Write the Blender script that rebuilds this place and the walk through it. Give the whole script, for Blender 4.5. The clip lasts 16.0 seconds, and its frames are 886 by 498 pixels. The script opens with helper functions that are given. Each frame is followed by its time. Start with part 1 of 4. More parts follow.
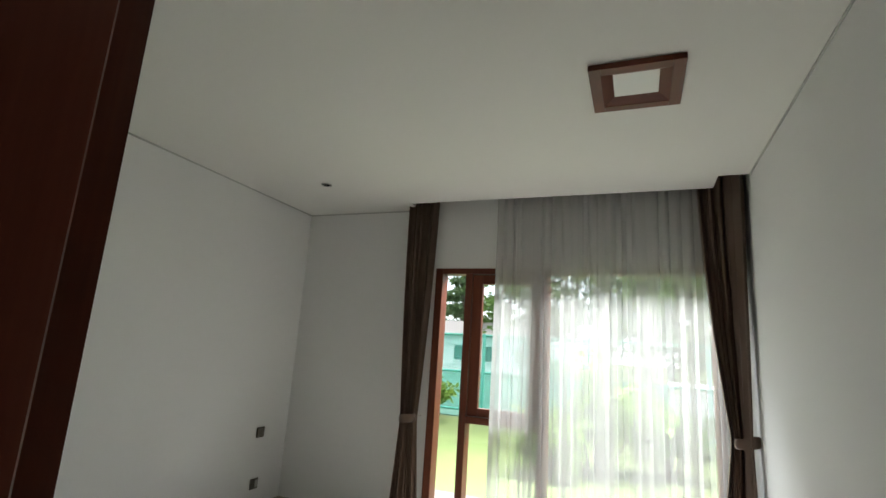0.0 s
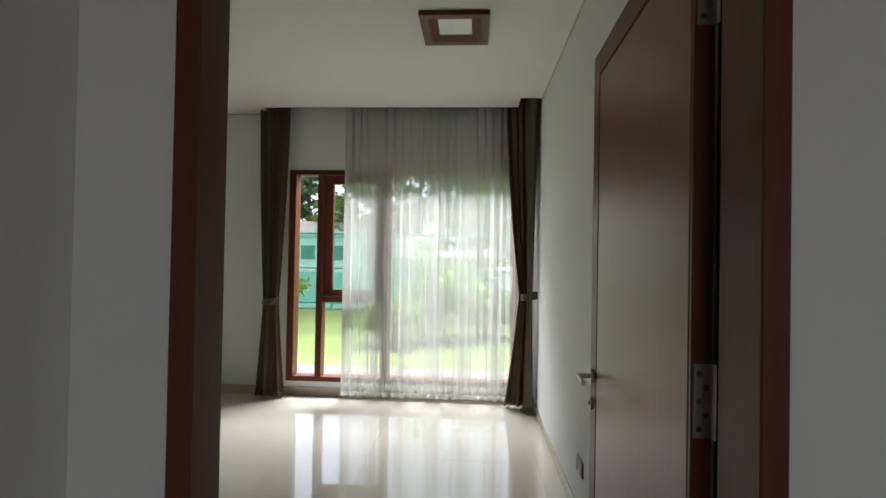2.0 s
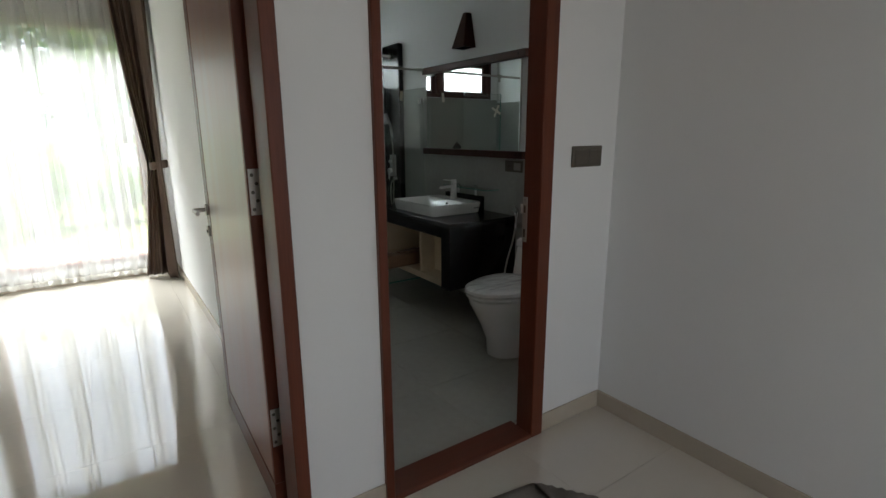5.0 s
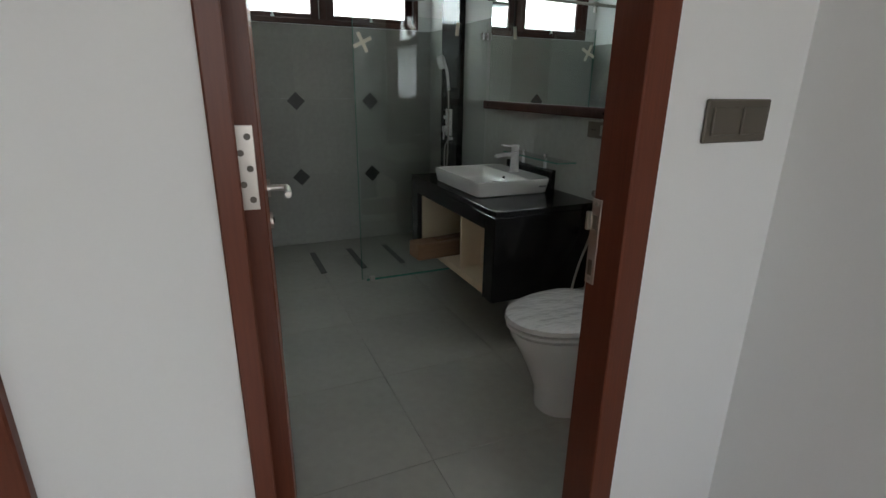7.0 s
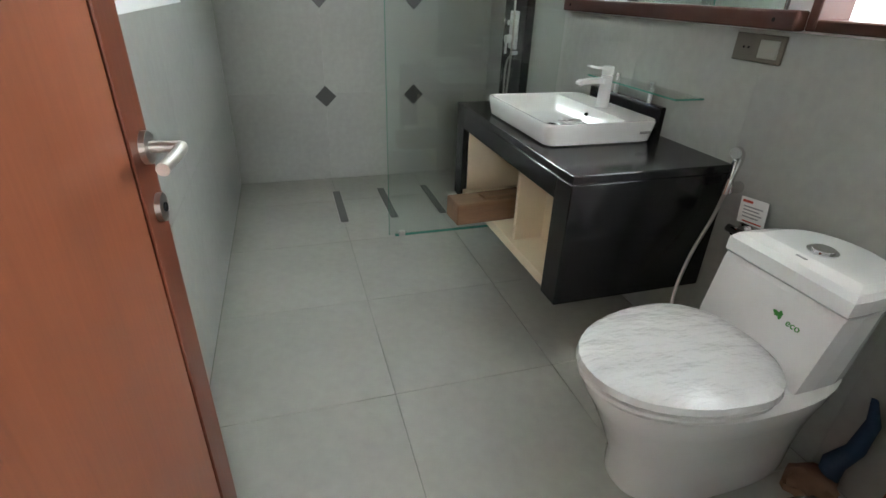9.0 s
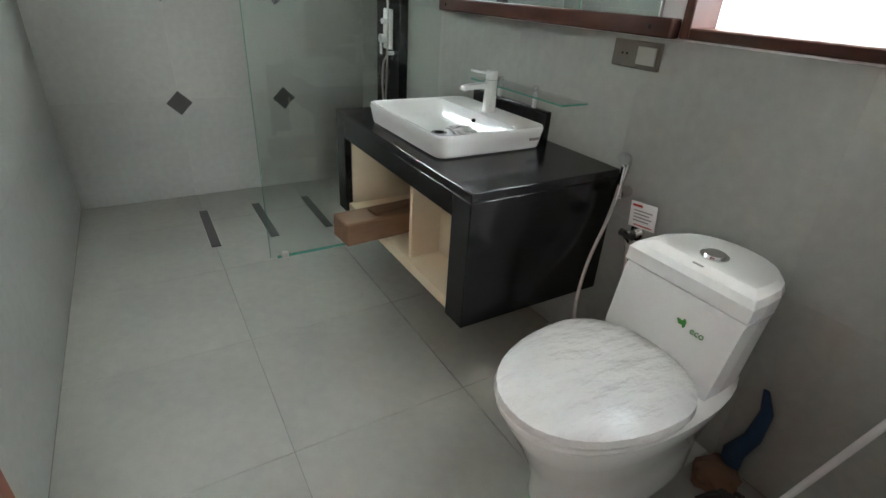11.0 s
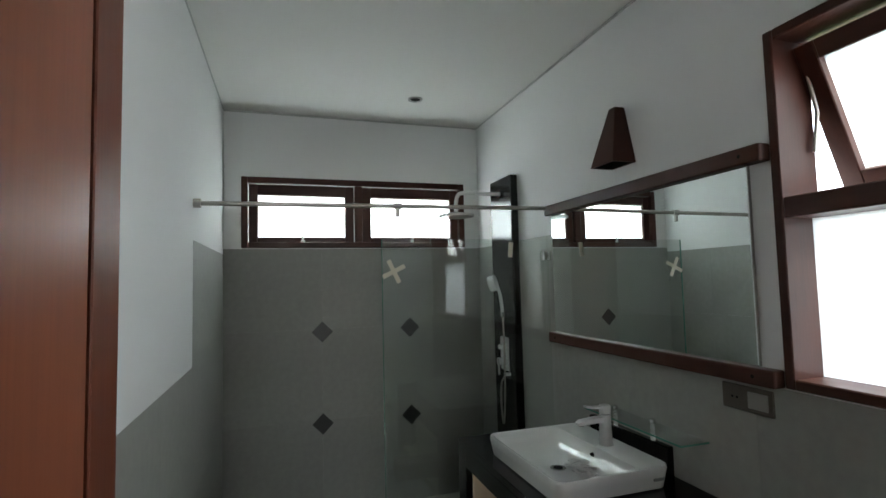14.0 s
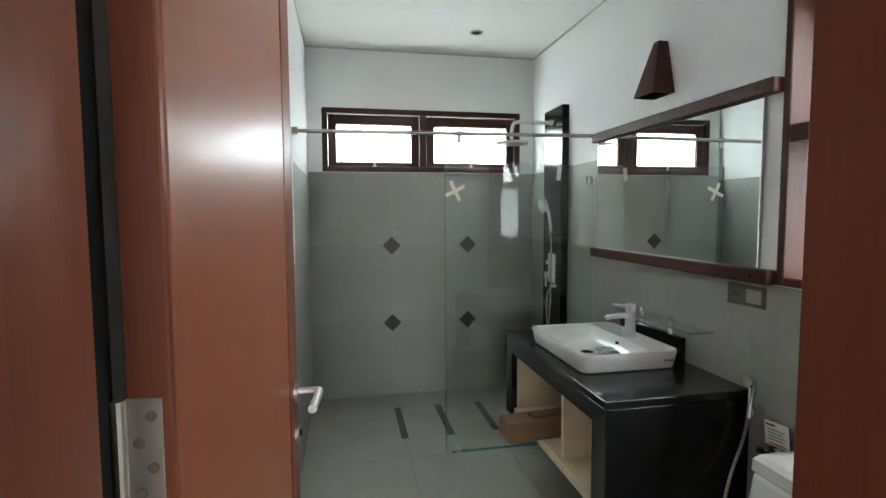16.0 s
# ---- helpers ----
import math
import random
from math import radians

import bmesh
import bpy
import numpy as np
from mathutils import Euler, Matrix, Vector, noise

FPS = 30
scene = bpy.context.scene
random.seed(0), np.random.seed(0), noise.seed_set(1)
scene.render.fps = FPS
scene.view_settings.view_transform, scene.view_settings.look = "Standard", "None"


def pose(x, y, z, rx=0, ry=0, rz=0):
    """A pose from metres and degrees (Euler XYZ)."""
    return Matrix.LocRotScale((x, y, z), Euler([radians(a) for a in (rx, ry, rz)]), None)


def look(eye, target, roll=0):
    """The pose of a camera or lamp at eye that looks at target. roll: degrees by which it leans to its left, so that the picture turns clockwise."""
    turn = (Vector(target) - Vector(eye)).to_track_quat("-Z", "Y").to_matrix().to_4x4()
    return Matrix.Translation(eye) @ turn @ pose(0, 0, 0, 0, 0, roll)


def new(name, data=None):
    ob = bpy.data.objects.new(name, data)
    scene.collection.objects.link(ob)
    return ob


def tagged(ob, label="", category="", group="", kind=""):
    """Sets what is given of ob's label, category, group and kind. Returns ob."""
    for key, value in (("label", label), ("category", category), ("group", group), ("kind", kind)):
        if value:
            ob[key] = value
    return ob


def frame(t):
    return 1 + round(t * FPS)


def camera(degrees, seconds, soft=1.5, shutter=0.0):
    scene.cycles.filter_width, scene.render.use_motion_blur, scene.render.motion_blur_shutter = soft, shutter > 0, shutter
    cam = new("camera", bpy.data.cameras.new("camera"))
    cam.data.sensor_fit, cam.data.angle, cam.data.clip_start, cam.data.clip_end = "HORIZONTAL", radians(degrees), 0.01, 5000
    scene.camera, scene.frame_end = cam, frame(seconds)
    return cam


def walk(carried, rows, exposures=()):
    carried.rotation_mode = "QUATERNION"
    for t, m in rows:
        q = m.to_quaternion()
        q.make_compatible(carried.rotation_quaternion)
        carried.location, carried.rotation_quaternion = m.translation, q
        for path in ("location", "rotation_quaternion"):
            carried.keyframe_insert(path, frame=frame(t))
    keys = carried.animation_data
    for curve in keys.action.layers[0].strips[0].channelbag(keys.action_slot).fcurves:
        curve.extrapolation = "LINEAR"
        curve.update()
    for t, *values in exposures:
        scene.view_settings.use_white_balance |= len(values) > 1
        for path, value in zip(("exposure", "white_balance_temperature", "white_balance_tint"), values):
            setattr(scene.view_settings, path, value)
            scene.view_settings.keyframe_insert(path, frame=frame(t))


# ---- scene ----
cam = camera(83.5, 16.0)
PATH = [
    (0, (-2.678, -0.089, 1.544), (-3.403, 1.732, 1.945), 3.7),
    (0.5, (-2.615, -0.164, 1.535), (-3.113, 1.735, 1.916), 2.2),
    (1, (-2.509, -0.312, 1.517), (-2.915, 1.63, 1.77), 1.5),
    (1.5, (-2.469, -0.53, 1.482), (-2.779, 1.44, 1.636), 1.4),
    (2, (-2.525, -0.805, 1.444), (-2.651, 1.191, 1.47), 1.0),
    (2.5, (-2.545, -1.059, 1.433), (-2.473, 0.937, 1.327), 0.9),
    (3, (-2.557, -1.29, 1.374), (-2.203, 0.666, 1.151), 0.5),
    (3.5, (-2.637, -1.454, 1.38), (-1.916, 0.383, 1.057), 0.1),
    (4, (-2.699, -1.527, 1.362), (-1.706, 0.163, 0.968), -0.1),
    (4.5, (-2.623, -1.493, 1.354), (-1.505, 0.108, 0.923), -0.5),
    (7, (-1.737, -0.721, 1.307), (-0.963, 1.015, 0.684), 0.8),
    (7.5, (-1.613, -0.451, 1.311), (-0.969, 1.305, 0.603), 1.4),
    (8, (-1.5, -0.265, 1.273), (-1.003, 1.506, 0.488), 1.9),
    (10.5, (-1.364, 0.162, 1.232), (-0.564, 1.677, 0.199), 3.4),
    (11, (-1.352, 0.168, 1.257), (-0.412, 1.669, 0.328), 3.6),
    (11.5, (-1.356, 0.168, 1.318), (-0.35, 1.714, 0.545), 2.3),
    (12, (-1.358, 0.153, 1.365), (-0.339, 1.783, 0.814), 1.3),
    (12.5, (-1.354, 0.141, 1.426), (-0.384, 1.858, 1.092), 0.0),
    (13, (-1.376, 0.121, 1.463), (-0.482, 1.904, 1.328), -0.6),
    (13.5, (-1.385, 0.096, 1.493), (-0.623, 1.945, 1.516), -1.1),
    (14, (-1.391, 0.044, 1.503), (-0.782, 1.944, 1.631), -1.4),
    (14.5, (-1.39, -0.055, 1.494), (-0.918, 1.884, 1.633), -1.3),
    (15, (-1.403, -0.162, 1.472), (-1.028, 1.802, 1.538), -1.4),
    (15.5, (-1.469, -0.253, 1.449), (-1.056, 1.704, 1.403), -1.2),
    (16, (-1.498, -0.346, 1.425), (-1.114, 1.612, 1.283), -0.3),
]
walk(cam, [(t, look(eye, target, roll)) for t, eye, target, roll in PATH],
     [(0, 0.6), (1.5, 0.4), (2.5, 0.2), (3.5, 0.45), (4.5, 0.95), (7, 1.75), (8, 3.35), (10.5, 3.65), (11, 3.55), (12.5, 2.65), (13.5, 2.1), (14.5, 1.9), (15.5, 2.4), (16, 2.9)])

# ---------- world, sun, large lights ----------
world = bpy.data.worlds.new("sky")
scene.world = world
world.use_nodes = True
wn = world.node_tree.nodes
sky = wn.new("ShaderNodeTexSky")
sky.sky_type = "NISHITA"
sky.sun_disc = False
sky.sun_elevation = radians(68)
sky.sun_rotation = radians(135)
sky.dust_density = 4.0
sky.air_density = 1.0
wn["Background"].inputs[1].default_value = 0.15
world.node_tree.links.new(sky.outputs[0], wn["Background"].inputs[0])
# thin even cloud over the whole sky
cloud = wn.new("ShaderNodeBackground")
cloud.inputs[0].default_value = (0.88, 0.94, 1.0, 1)
cloud.inputs[1].default_value = 0.95
both = wn.new("ShaderNodeAddShader")
world.node_tree.links.new(wn["Background"].outputs[0], both.inputs[0])
world.node_tree.links.new(cloud.outputs[0], both.inputs[1])
world.node_tree.links.new(both.outputs[0], wn["World Output"].inputs[0])

sun = new("sun", bpy.data.lights.new("sun", "SUN"))
sun.data.energy = 1.5
sun.data.angle = radians(12)
sun.data.color = (1.0, 0.96, 0.9)
sun.matrix_world = look((7, -7, 25), (0, 0, 0))


def area(name, eye, target, w, h, power, color=(1, 1, 1)):
    lamp = bpy.data.lights.new(name, "AREA")
    lamp.shape, lamp.size, lamp.size_y, lamp.energy, lamp.color = "RECTANGLE", w, h, power, color
    ob = new(name, lamp)
    ob.matrix_world = look(eye, target)
    return ob


area("skylight_bath_side", (0.75, 0.62, 1.75), (-0.9, 1.2, 1.45), 0.95, 1.05, 3.6, (0.9, 0.97, 1.0))
area("skylight_bath_back", (-0.85, 3.85, 2.0), (-0.85, 2.0, 1.3), 1.5, 0.45, 5.5, (0.88, 0.97, 1.0))
area("skylight_bedroom", (-3.2, 6.9, 5.5), (-3.2, 2.6, 0.8), 4.0, 1.7, 1850, (0.93, 0.98, 1.0))
area("skylight_hall", (-1.8, -4.35, 1.7), (-1.8, -1.0, 1.2), 1.4, 1.4, 5.5, (1.0, 0.98, 0.95))


# ---------- materials ----------
def shade(name, color, rough=0.5, metal=0.0, var=0.08, scale=3.0, fine=40.0, bump=0.05, stretch=(1, 1, 1), coat=0.0, rand=0.0, spec=0.5, depth=0.002):
    m = bpy.data.materials.new(name)
    m.use_nodes = True
    n, l = m.node_tree.nodes, m.node_tree.links
    b = n["Principled BSDF"]
    tc = n.new("ShaderNodeTexCoord")
    mp = n.new("ShaderNodeMapping")
    mp.inputs["Scale"].default_value = stretch
    l.new(tc.outputs["Object"], mp.inputs[0])
    big = n.new("ShaderNodeTexNoise")
    big.inputs["Scale"].default_value = scale
    big.inputs["Detail"].default_value = 4
    sm = n.new("ShaderNodeTexNoise")
    sm.inputs["Scale"].default_value = fine
    sm.inputs["Detail"].default_value = 5
    l.new(mp.outputs[0], big.inputs["Vector"])
    l.new(mp.outputs[0], sm.inputs["Vector"])
    add = n.new("ShaderNodeMath")
    add.operation = "MULTIPLY_ADD"
    l.new(sm.outputs["Fac"], add.inputs[0])
    add.inputs[1].default_value = 0.6
    l.new(big.outputs["Fac"], add.inputs[2])
    last = add
    if rand:
        oi = n.new("ShaderNodeObjectInfo")
        r = n.new("ShaderNodeMath")
        r.operation = "MULTIPLY_ADD"
        l.new(oi.outputs["Random"], r.inputs[0])
        r.inputs[1].default_value = rand
        l.new(add.outputs[0], r.inputs[2])
        last = r
    ramp = n.new("ShaderNodeMapRange")
    ramp.inputs[1].default_value, ramp.inputs[2].default_value = 0.35, 1.25
    ramp.inputs[3].default_value, ramp.inputs[4].default_value = 1 - var, 1 + var
    l.new(last.outputs[0], ramp.inputs[0])
    mul = n.new("ShaderNodeVectorMath")
    mul.operation = "SCALE"
    mul.inputs[0].default_value = color
    l.new(ramp.outputs[0], mul.inputs["Scale"])
    l.new(mul.outputs[0], b.inputs["Base Color"])
    rr = n.new("ShaderNodeMapRange")
    rr.inputs[3].default_value, rr.inputs[4].default_value = max(rough * 0.85, 0.0), min(rough * 1.2, 1.0)
    l.new(big.outputs["Fac"], rr.inputs[0])
    l.new(rr.outputs[0], b.inputs["Roughness"])
    b.inputs["Metallic"].default_value = metal
    b.inputs["Coat Weight"].default_value = coat
    b.inputs["Coat Roughness"].default_value = min(0.15, rough)
    b.inputs["Coat IOR"].default_value = 1.5 if coat < 0.9 else 1.85
    b.inputs["Specular IOR Level"].default_value = spec
    if bump:
        bp = n.new("ShaderNodeBump")
        bp.inputs["Strength"].default_value = bump
        bp.inputs["Distance"].default_value = depth
        l.new(sm.outputs["Fac"], bp.inputs["Height"])
        l.new(bp.outputs[0], b.inputs["Normal"])
    return m


def glass(name, color=(1, 1, 1), mirror=0.08, rough=0.0):
    """Thin clear sheet: mostly clear, with a gloss that grows at grazing angles."""
    m = bpy.data.materials.new(name)
    m.use_nodes = True
    n, l = m.node_tree.nodes, m.node_tree.links
    n.remove(n["Principled BSDF"])
    t = n.new("ShaderNodeBsdfTransparent")
    t.inputs[0].default_value = (*color, 1)
    g = n.new("ShaderNodeBsdfGlossy")
    g.inputs["Roughness"].default_value = rough
    w = n.new("ShaderNodeLayerWeight")
    w.inputs[0].default_value = 0.5
    p = n.new("ShaderNodeMath")
    p.operation = "POWER"
    p.inputs[1].default_value = 5.0
    l.new(w.outputs["Facing"], p.inputs[0])
    f = n.new("ShaderNodeMath")
    f.operation = "MULTIPLY_ADD"
    f.inputs[1].default_value, f.inputs[2].default_value = 0.96 - mirror / 2, mirror / 2
    l.new(p.outputs[0], f.inputs[0])
    mx = n.new("ShaderNodeMixShader")
    l.new(f.outputs[0], mx.inputs[0])
    l.new(t.outputs[0], mx.inputs[1])
    l.new(g.outputs[0], mx.inputs[2])
    l.new(mx.outputs[0], n["Material Output"].inputs[0])
    return m


def cloth(name, color, clear, weave=500.0, lit=0.5):
    """Sheer or netting: part open, part thread that also passes light."""
    m = bpy.data.materials.new(name)
    m.use_nodes = True
    n, l = m.node_tree.nodes, m.node_tree.links
    n.remove(n["Principled BSDF"])
    t = n.new("ShaderNodeBsdfTransparent")
    d = n.new("ShaderNodeBsdfDiffuse")
    d.inputs[0].default_value = (*color, 1)
    tr = n.new("ShaderNodeBsdfTranslucent")
    tr.inputs[0].default_value = (*color, 1)
    a = n.new("ShaderNodeMixShader")
    a.inputs[0].default_value = lit
    l.new(d.outputs[0], a.inputs[1])
    l.new(tr.outputs[0], a.inputs[2])
    b = n.new("ShaderNodeMixShader")
    nz = n.new("ShaderNodeTexNoise")
    nz.inputs["Scale"].default_value = weave
    tc = n.new("ShaderNodeTexCoord")
    l.new(tc.outputs["Object"], nz.inputs["Vector"])
    mr = n.new("ShaderNodeMapRange")
    mr.inputs[3].default_value, mr.inputs[4].default_value = 1 - clear - 0.1, 1 - clear + 0.1
    l.new(nz.outputs["Fac"], mr.inputs[0])
    l.new(mr.outputs[0], b.inputs[0])
    l.new(t.outputs[0], b.inputs[1])
    l.new(a.outputs[0], b.inputs[2])
    l.new(b.outputs[0], n["Material Output"].inputs[0])
    return m


def leafy(name, color):
    m = shade(name, color, 0.5, var=0.35, scale=2.0, fine=9.0, bump=0)
    n, l = m.node_tree.nodes, m.node_tree.links
    tr = n.new("ShaderNodeBsdfTranslucent")
    tr.inputs[0].default_value = (color[0] * 1.6, color[1] * 1.5, color[2], 1)
    mx = n.new("ShaderNodeMixShader")
    mx.inputs[0].default_value = 0.35
    l.new(n["Principled BSDF"].outputs[0], mx.inputs[1])
    l.new(tr.outputs[0], mx.inputs[2])
    l.new(mx.outputs[0], n["Material Output"].inputs[0])
    return m


WHITE = shade("white_wall_paint", (0.78, 0.78, 0.77), 0.75, var=0.02, scale=1.2, fine=180, bump=0.06)
CEIL = shade("ceiling_paint", (0.76, 0.75, 0.715), 0.85, var=0.015, scale=0.8, fine=150, bump=0.03)
SLATE = shade("grey_wall_tile", (0.305, 0.305, 0.278), 0.5, var=0.17, scale=1.7, fine=28, bump=0.05, rand=0.12)
FLOORG = shade("grey_floor_tile", (0.34, 0.335, 0.3), 0.6, spec=0.3, var=0.15, scale=1.9, fine=22, bump=0.05, rand=0.14)
GROUT = shade("grey_grout", (0.2, 0.195, 0.175), 0.9, var=0.15, fine=90, bump=0.2)
CREAMT = shade("polished_cream_tile", (0.62, 0.57, 0.49), 0.02, coat=1.0, var=0.035, scale=2.0, fine=16, bump=0.0, rand=0.06)
CREAMG = shade("cream_grout", (0.56, 0.5, 0.42), 0.4, var=0.1, bump=0.1)
SKIRT = shade("beige_skirting_tile", (0.48, 0.42, 0.34), 0.25, var=0.06, scale=3, fine=30, bump=0.02)
WOODZ = shade("red_brown_wood_upright", (0.125, 0.034, 0.017), 0.4, var=0.3, scale=3.5, fine=30, stretch=(7, 7, 0.35), bump=0.08, coat=0.02, spec=0.3)
WOODX = shade("red_brown_wood_along_x", (0.125, 0.034, 0.017), 0.4, var=0.3, scale=3.5, fine=30, stretch=(0.35, 7, 7), bump=0.08, coat=0.02, spec=0.3)
WOODY = shade("red_brown_wood_along_y", (0.125, 0.034, 0.017), 0.4, var=0.3, scale=3.5, fine=30, stretch=(7, 0.35, 7), bump=0.08, coat=0.02, spec=0.3)
WINZ = shade("dark_frame_wood_upright", (0.06, 0.019, 0.012), 0.4, var=0.3, scale=3.5, fine=30, stretch=(7, 7, 0.35), bump=0.08, spec=0.3)
WINX = shade("dark_frame_wood_along_x", (0.06, 0.019, 0.012), 0.4, var=0.3, scale=3.5, fine=30, stretch=(0.35, 7, 7), bump=0.08, spec=0.3)
WINY = shade("dark_frame_wood_along_y", (0.06, 0.019, 0.012), 0.4, var=0.3, scale=3.5, fine=30, stretch=(7, 0.35, 7), bump=0.08, spec=0.3)
LEAFW = shade("door_veneer", (0.215, 0.063, 0.029), 0.36, var=0.24, scale=2.2, fine=26, stretch=(5, 5, 0.22), bump=0.05, coat=0.12)
RAWW = shade("raw_timber", (0.2, 0.11, 0.058), 0.7, var=0.35, scale=4, fine=40, stretch=(0.5, 6, 6), bump=0.3)
BLACK = shade("black_granite", (0.012, 0.012, 0.013), 0.16, var=0.5, scale=20, fine=260, bump=0.0)
DARKT = shade("dark_inset_tile", (0.035, 0.033, 0.031), 0.3, var=0.2, fine=60, bump=0.05)
CREAM = shade("cream_laminate", (0.75, 0.62, 0.44), 0.5, var=0.03, bump=0.0)
PORC = shade("white_porcelain", (0.82, 0.82, 0.8), 0.1, var=0.01, scale=2, bump=0.0, coat=0.4)
PLASTIC = shade("milky_seat_wrap", (0.74, 0.73, 0.71), 0.13, var=0.04, scale=3, fine=7, stretch=(1, 2.2, 1), bump=0.8, coat=0.7, depth=0.035)
CHROME = shade("chrome", (0.75, 0.75, 0.75), 0.12, metal=1.0, var=0.04, bump=0.0)
STEEL = shade("brushed_steel", (0.5, 0.47, 0.43), 0.35, metal=1.0, var=0.08, fine=120, bump=0.05)
SATIN = shade("white_satin_metal", (0.75, 0.75, 0.74), 0.2, var=0.02, bump=0.0)
TAUPE = shade("taupe_switch_plastic", (0.1, 0.085, 0.065), 0.4, var=0.05, bump=0.0)
GREYP = shade("grey_plastic", (0.3, 0.29, 0.26), 0.4, var=0.05, bump=0.0)
# Grey that stands in for shade in the ceiling gaps
SHADOWGAP = shade("light_grey_gap_shade", (0.5, 0.5, 0.48), 0.8, var=0.03, bump=0.0)
DRAPE = shade("brown_satin_drape", (0.125, 0.08, 0.057), 0.36, var=0.2, scale=3, fine=220, stretch=(3, 3, 0.4), bump=0.08)
SHEER = cloth("white_sheer", (0.7, 0.695, 0.67), 0.5, 350, 0.28)
NET = cloth("green_court_net", (0.1, 0.45, 0.35), 0.7, 30, 0.5)
PANE = glass("clear_pane")
SCREEN = glass("shower_glass", (0.95, 0.975, 0.965), 0.1)
EDGE = shade("green_glass_edge", (0.1, 0.28, 0.22), 0.1, var=0.05, bump=0)
MIRROR = shade("mirror_silver", (0.78, 0.83, 0.81), 0.0, metal=1.0, var=0.0, bump=0.0)
TAPE = shade("cream_masking_tape", (0.75, 0.7, 0.58), 0.8, var=0.06, bump=0.1)
RUG = shade("grey_door_mat", (0.16, 0.14, 0.12), 0.95, var=0.35, scale=9, fine=160, bump=0.6)
BLUE = shade("blue_cloth", (0.012, 0.045, 0.1), 0.8, var=0.3, bump=0.2)
STRAND = shade("grey_mop_strands", (0.06, 0.058, 0.05), 0.9, var=0.4, bump=0.3)
RUST = shade("rusty_brown_cloth", (0.16, 0.08, 0.045), 0.8, var=0.3, bump=0.2)
CARD = shade("white_card", (0.78, 0.77, 0.74), 0.6, var=0.03, bump=0)
REDINK = shade("red_ink", (0.5, 0.06, 0.03), 0.6, var=0, bump=0)
GREYINK = shade("grey_ink", (0.3, 0.3, 0.3), 0.6, var=0, bump=0)
GREENINK = shade("green_ink", (0.05, 0.28, 0.04), 0.6, var=0, bump=0)
# Flat black for rubber parts, and for painted shade in gaps and holes
DARK = shade("black_rubber_and_gap_shade", (0.008, 0.008, 0.008), 0.85, var=0.1, bump=0, spec=0.1)
DIFF = shade("white_diffuser", (0.8, 0.8, 0.78), 0.35, var=0.02, bump=0)
LAWN = shade("lawn", (0.13, 0.175, 0.05), 0.9, var=0.3, scale=0.8, fine=24, bump=0.6, depth=0.02)
PAVE = shade("grey_paving", (0.17, 0.155, 0.14), 0.85, var=0.12, bump=0.2)
COURT = shade("court_surface", (0.1, 0.24, 0.17), 0.8, var=0.1, bump=0.05)
BARK = shade("bark", (0.1, 0.075, 0.05), 0.9, var=0.3, scale=5, fine=30, bump=0.6, depth=0.02)
LEAF1 = leafy("leaf_mid", (0.1, 0.19, 0.045))
LEAF2 = leafy("leaf_light", (0.15, 0.25, 0.05))
LEAF3 = leafy("leaf_dark", (0.075, 0.14, 0.055))
FENCEM = shade("green_fence_paint", (0.06, 0.3, 0.23), 0.5, var=0.1, bump=0)
ROOFM = shade("roof_tile", (0.3, 0.29, 0.27), 0.8, var=0.2, bump=0.2)

# frosted pane: spreads the daylight behind it
FROST = bpy.data.materials.new("frosted_glass")
FROST.use_nodes = True
_n, _l = FROST.node_tree.nodes, FROST.node_tree.links
_n.remove(_n["Principled BSDF"])
_t = _n.new("ShaderNodeBsdfTranslucent")
_t.inputs[0].default_value = (0.65, 0.67, 0.67, 1)
_g = _n.new("ShaderNodeBsdfGlossy")
_g.inputs["Roughness"].default_value = 0.2
_x = _n.new("ShaderNodeMixShader")
_x.inputs[0].default_value = 0.05
_l.new(_t.outputs[0], _x.inputs[1])
_l.new(_g.outputs[0], _x.inputs[2])
_l.new(_x.outputs[0], _n["Material Output"].inputs[0])


# ---------- building helpers ----------
def thing(name, loc, label, category, group="", kind=""):
    e = new(name)
    e.matrix_basis = Matrix.Translation(loc)
    e.empty_display_size = 0.1
    return tagged(e, label, category, group, kind)


def world_of(ob):
    return ob.matrix_basis if ob.parent is None else world_of(ob.parent) @ ob.matrix_parent_inverse @ ob.matrix_basis


def part(name, bm, material, parent=None, label="", smooth=False):
    me = bpy.data.meshes.new(name)
    bmesh.ops.recalc_face_normals(bm, faces=bm.faces)
    bm.to_mesh(me)
    bm.free()
    if smooth:
        for p in me.polygons:
            p.use_smooth = True
        me.set_sharp_from_angle(angle=radians(38))
    me.materials.append(material)
    ob = new(name, me)
    if parent is not None:
        ob.parent = parent
        ob.matrix_parent_inverse = world_of(parent).inverted()
    if label:
        ob["label"] = label
    return ob


def add_box(bm, x0, x1, y0, y1, z0, z1, bevel=0.0, seg=1):
    r = bmesh.ops.create_cube(bm, size=1.0, matrix=Matrix.Translation(((x0 + x1) / 2, (y0 + y1) / 2, (z0 + z1) / 2)) @ Matrix.Diagonal((x1 - x0, y1 - y0, z1 - z0, 1)))
    if bevel:
        es = list({e for v in r["verts"] for e in v.link_edges})
        bmesh.ops.bevel(bm, geom=es, offset=bevel, segments=seg, affect="EDGES", profile=0.5)
    return bm


def box(x0, x1, y0, y1, z0, z1, bevel=0.0, seg=1):
    return add_box(bmesh.new(), min(x0, x1), max(x0, x1), min(y0, y1), max(y0, y1), min(z0, z1), max(z0, z1), bevel, seg)


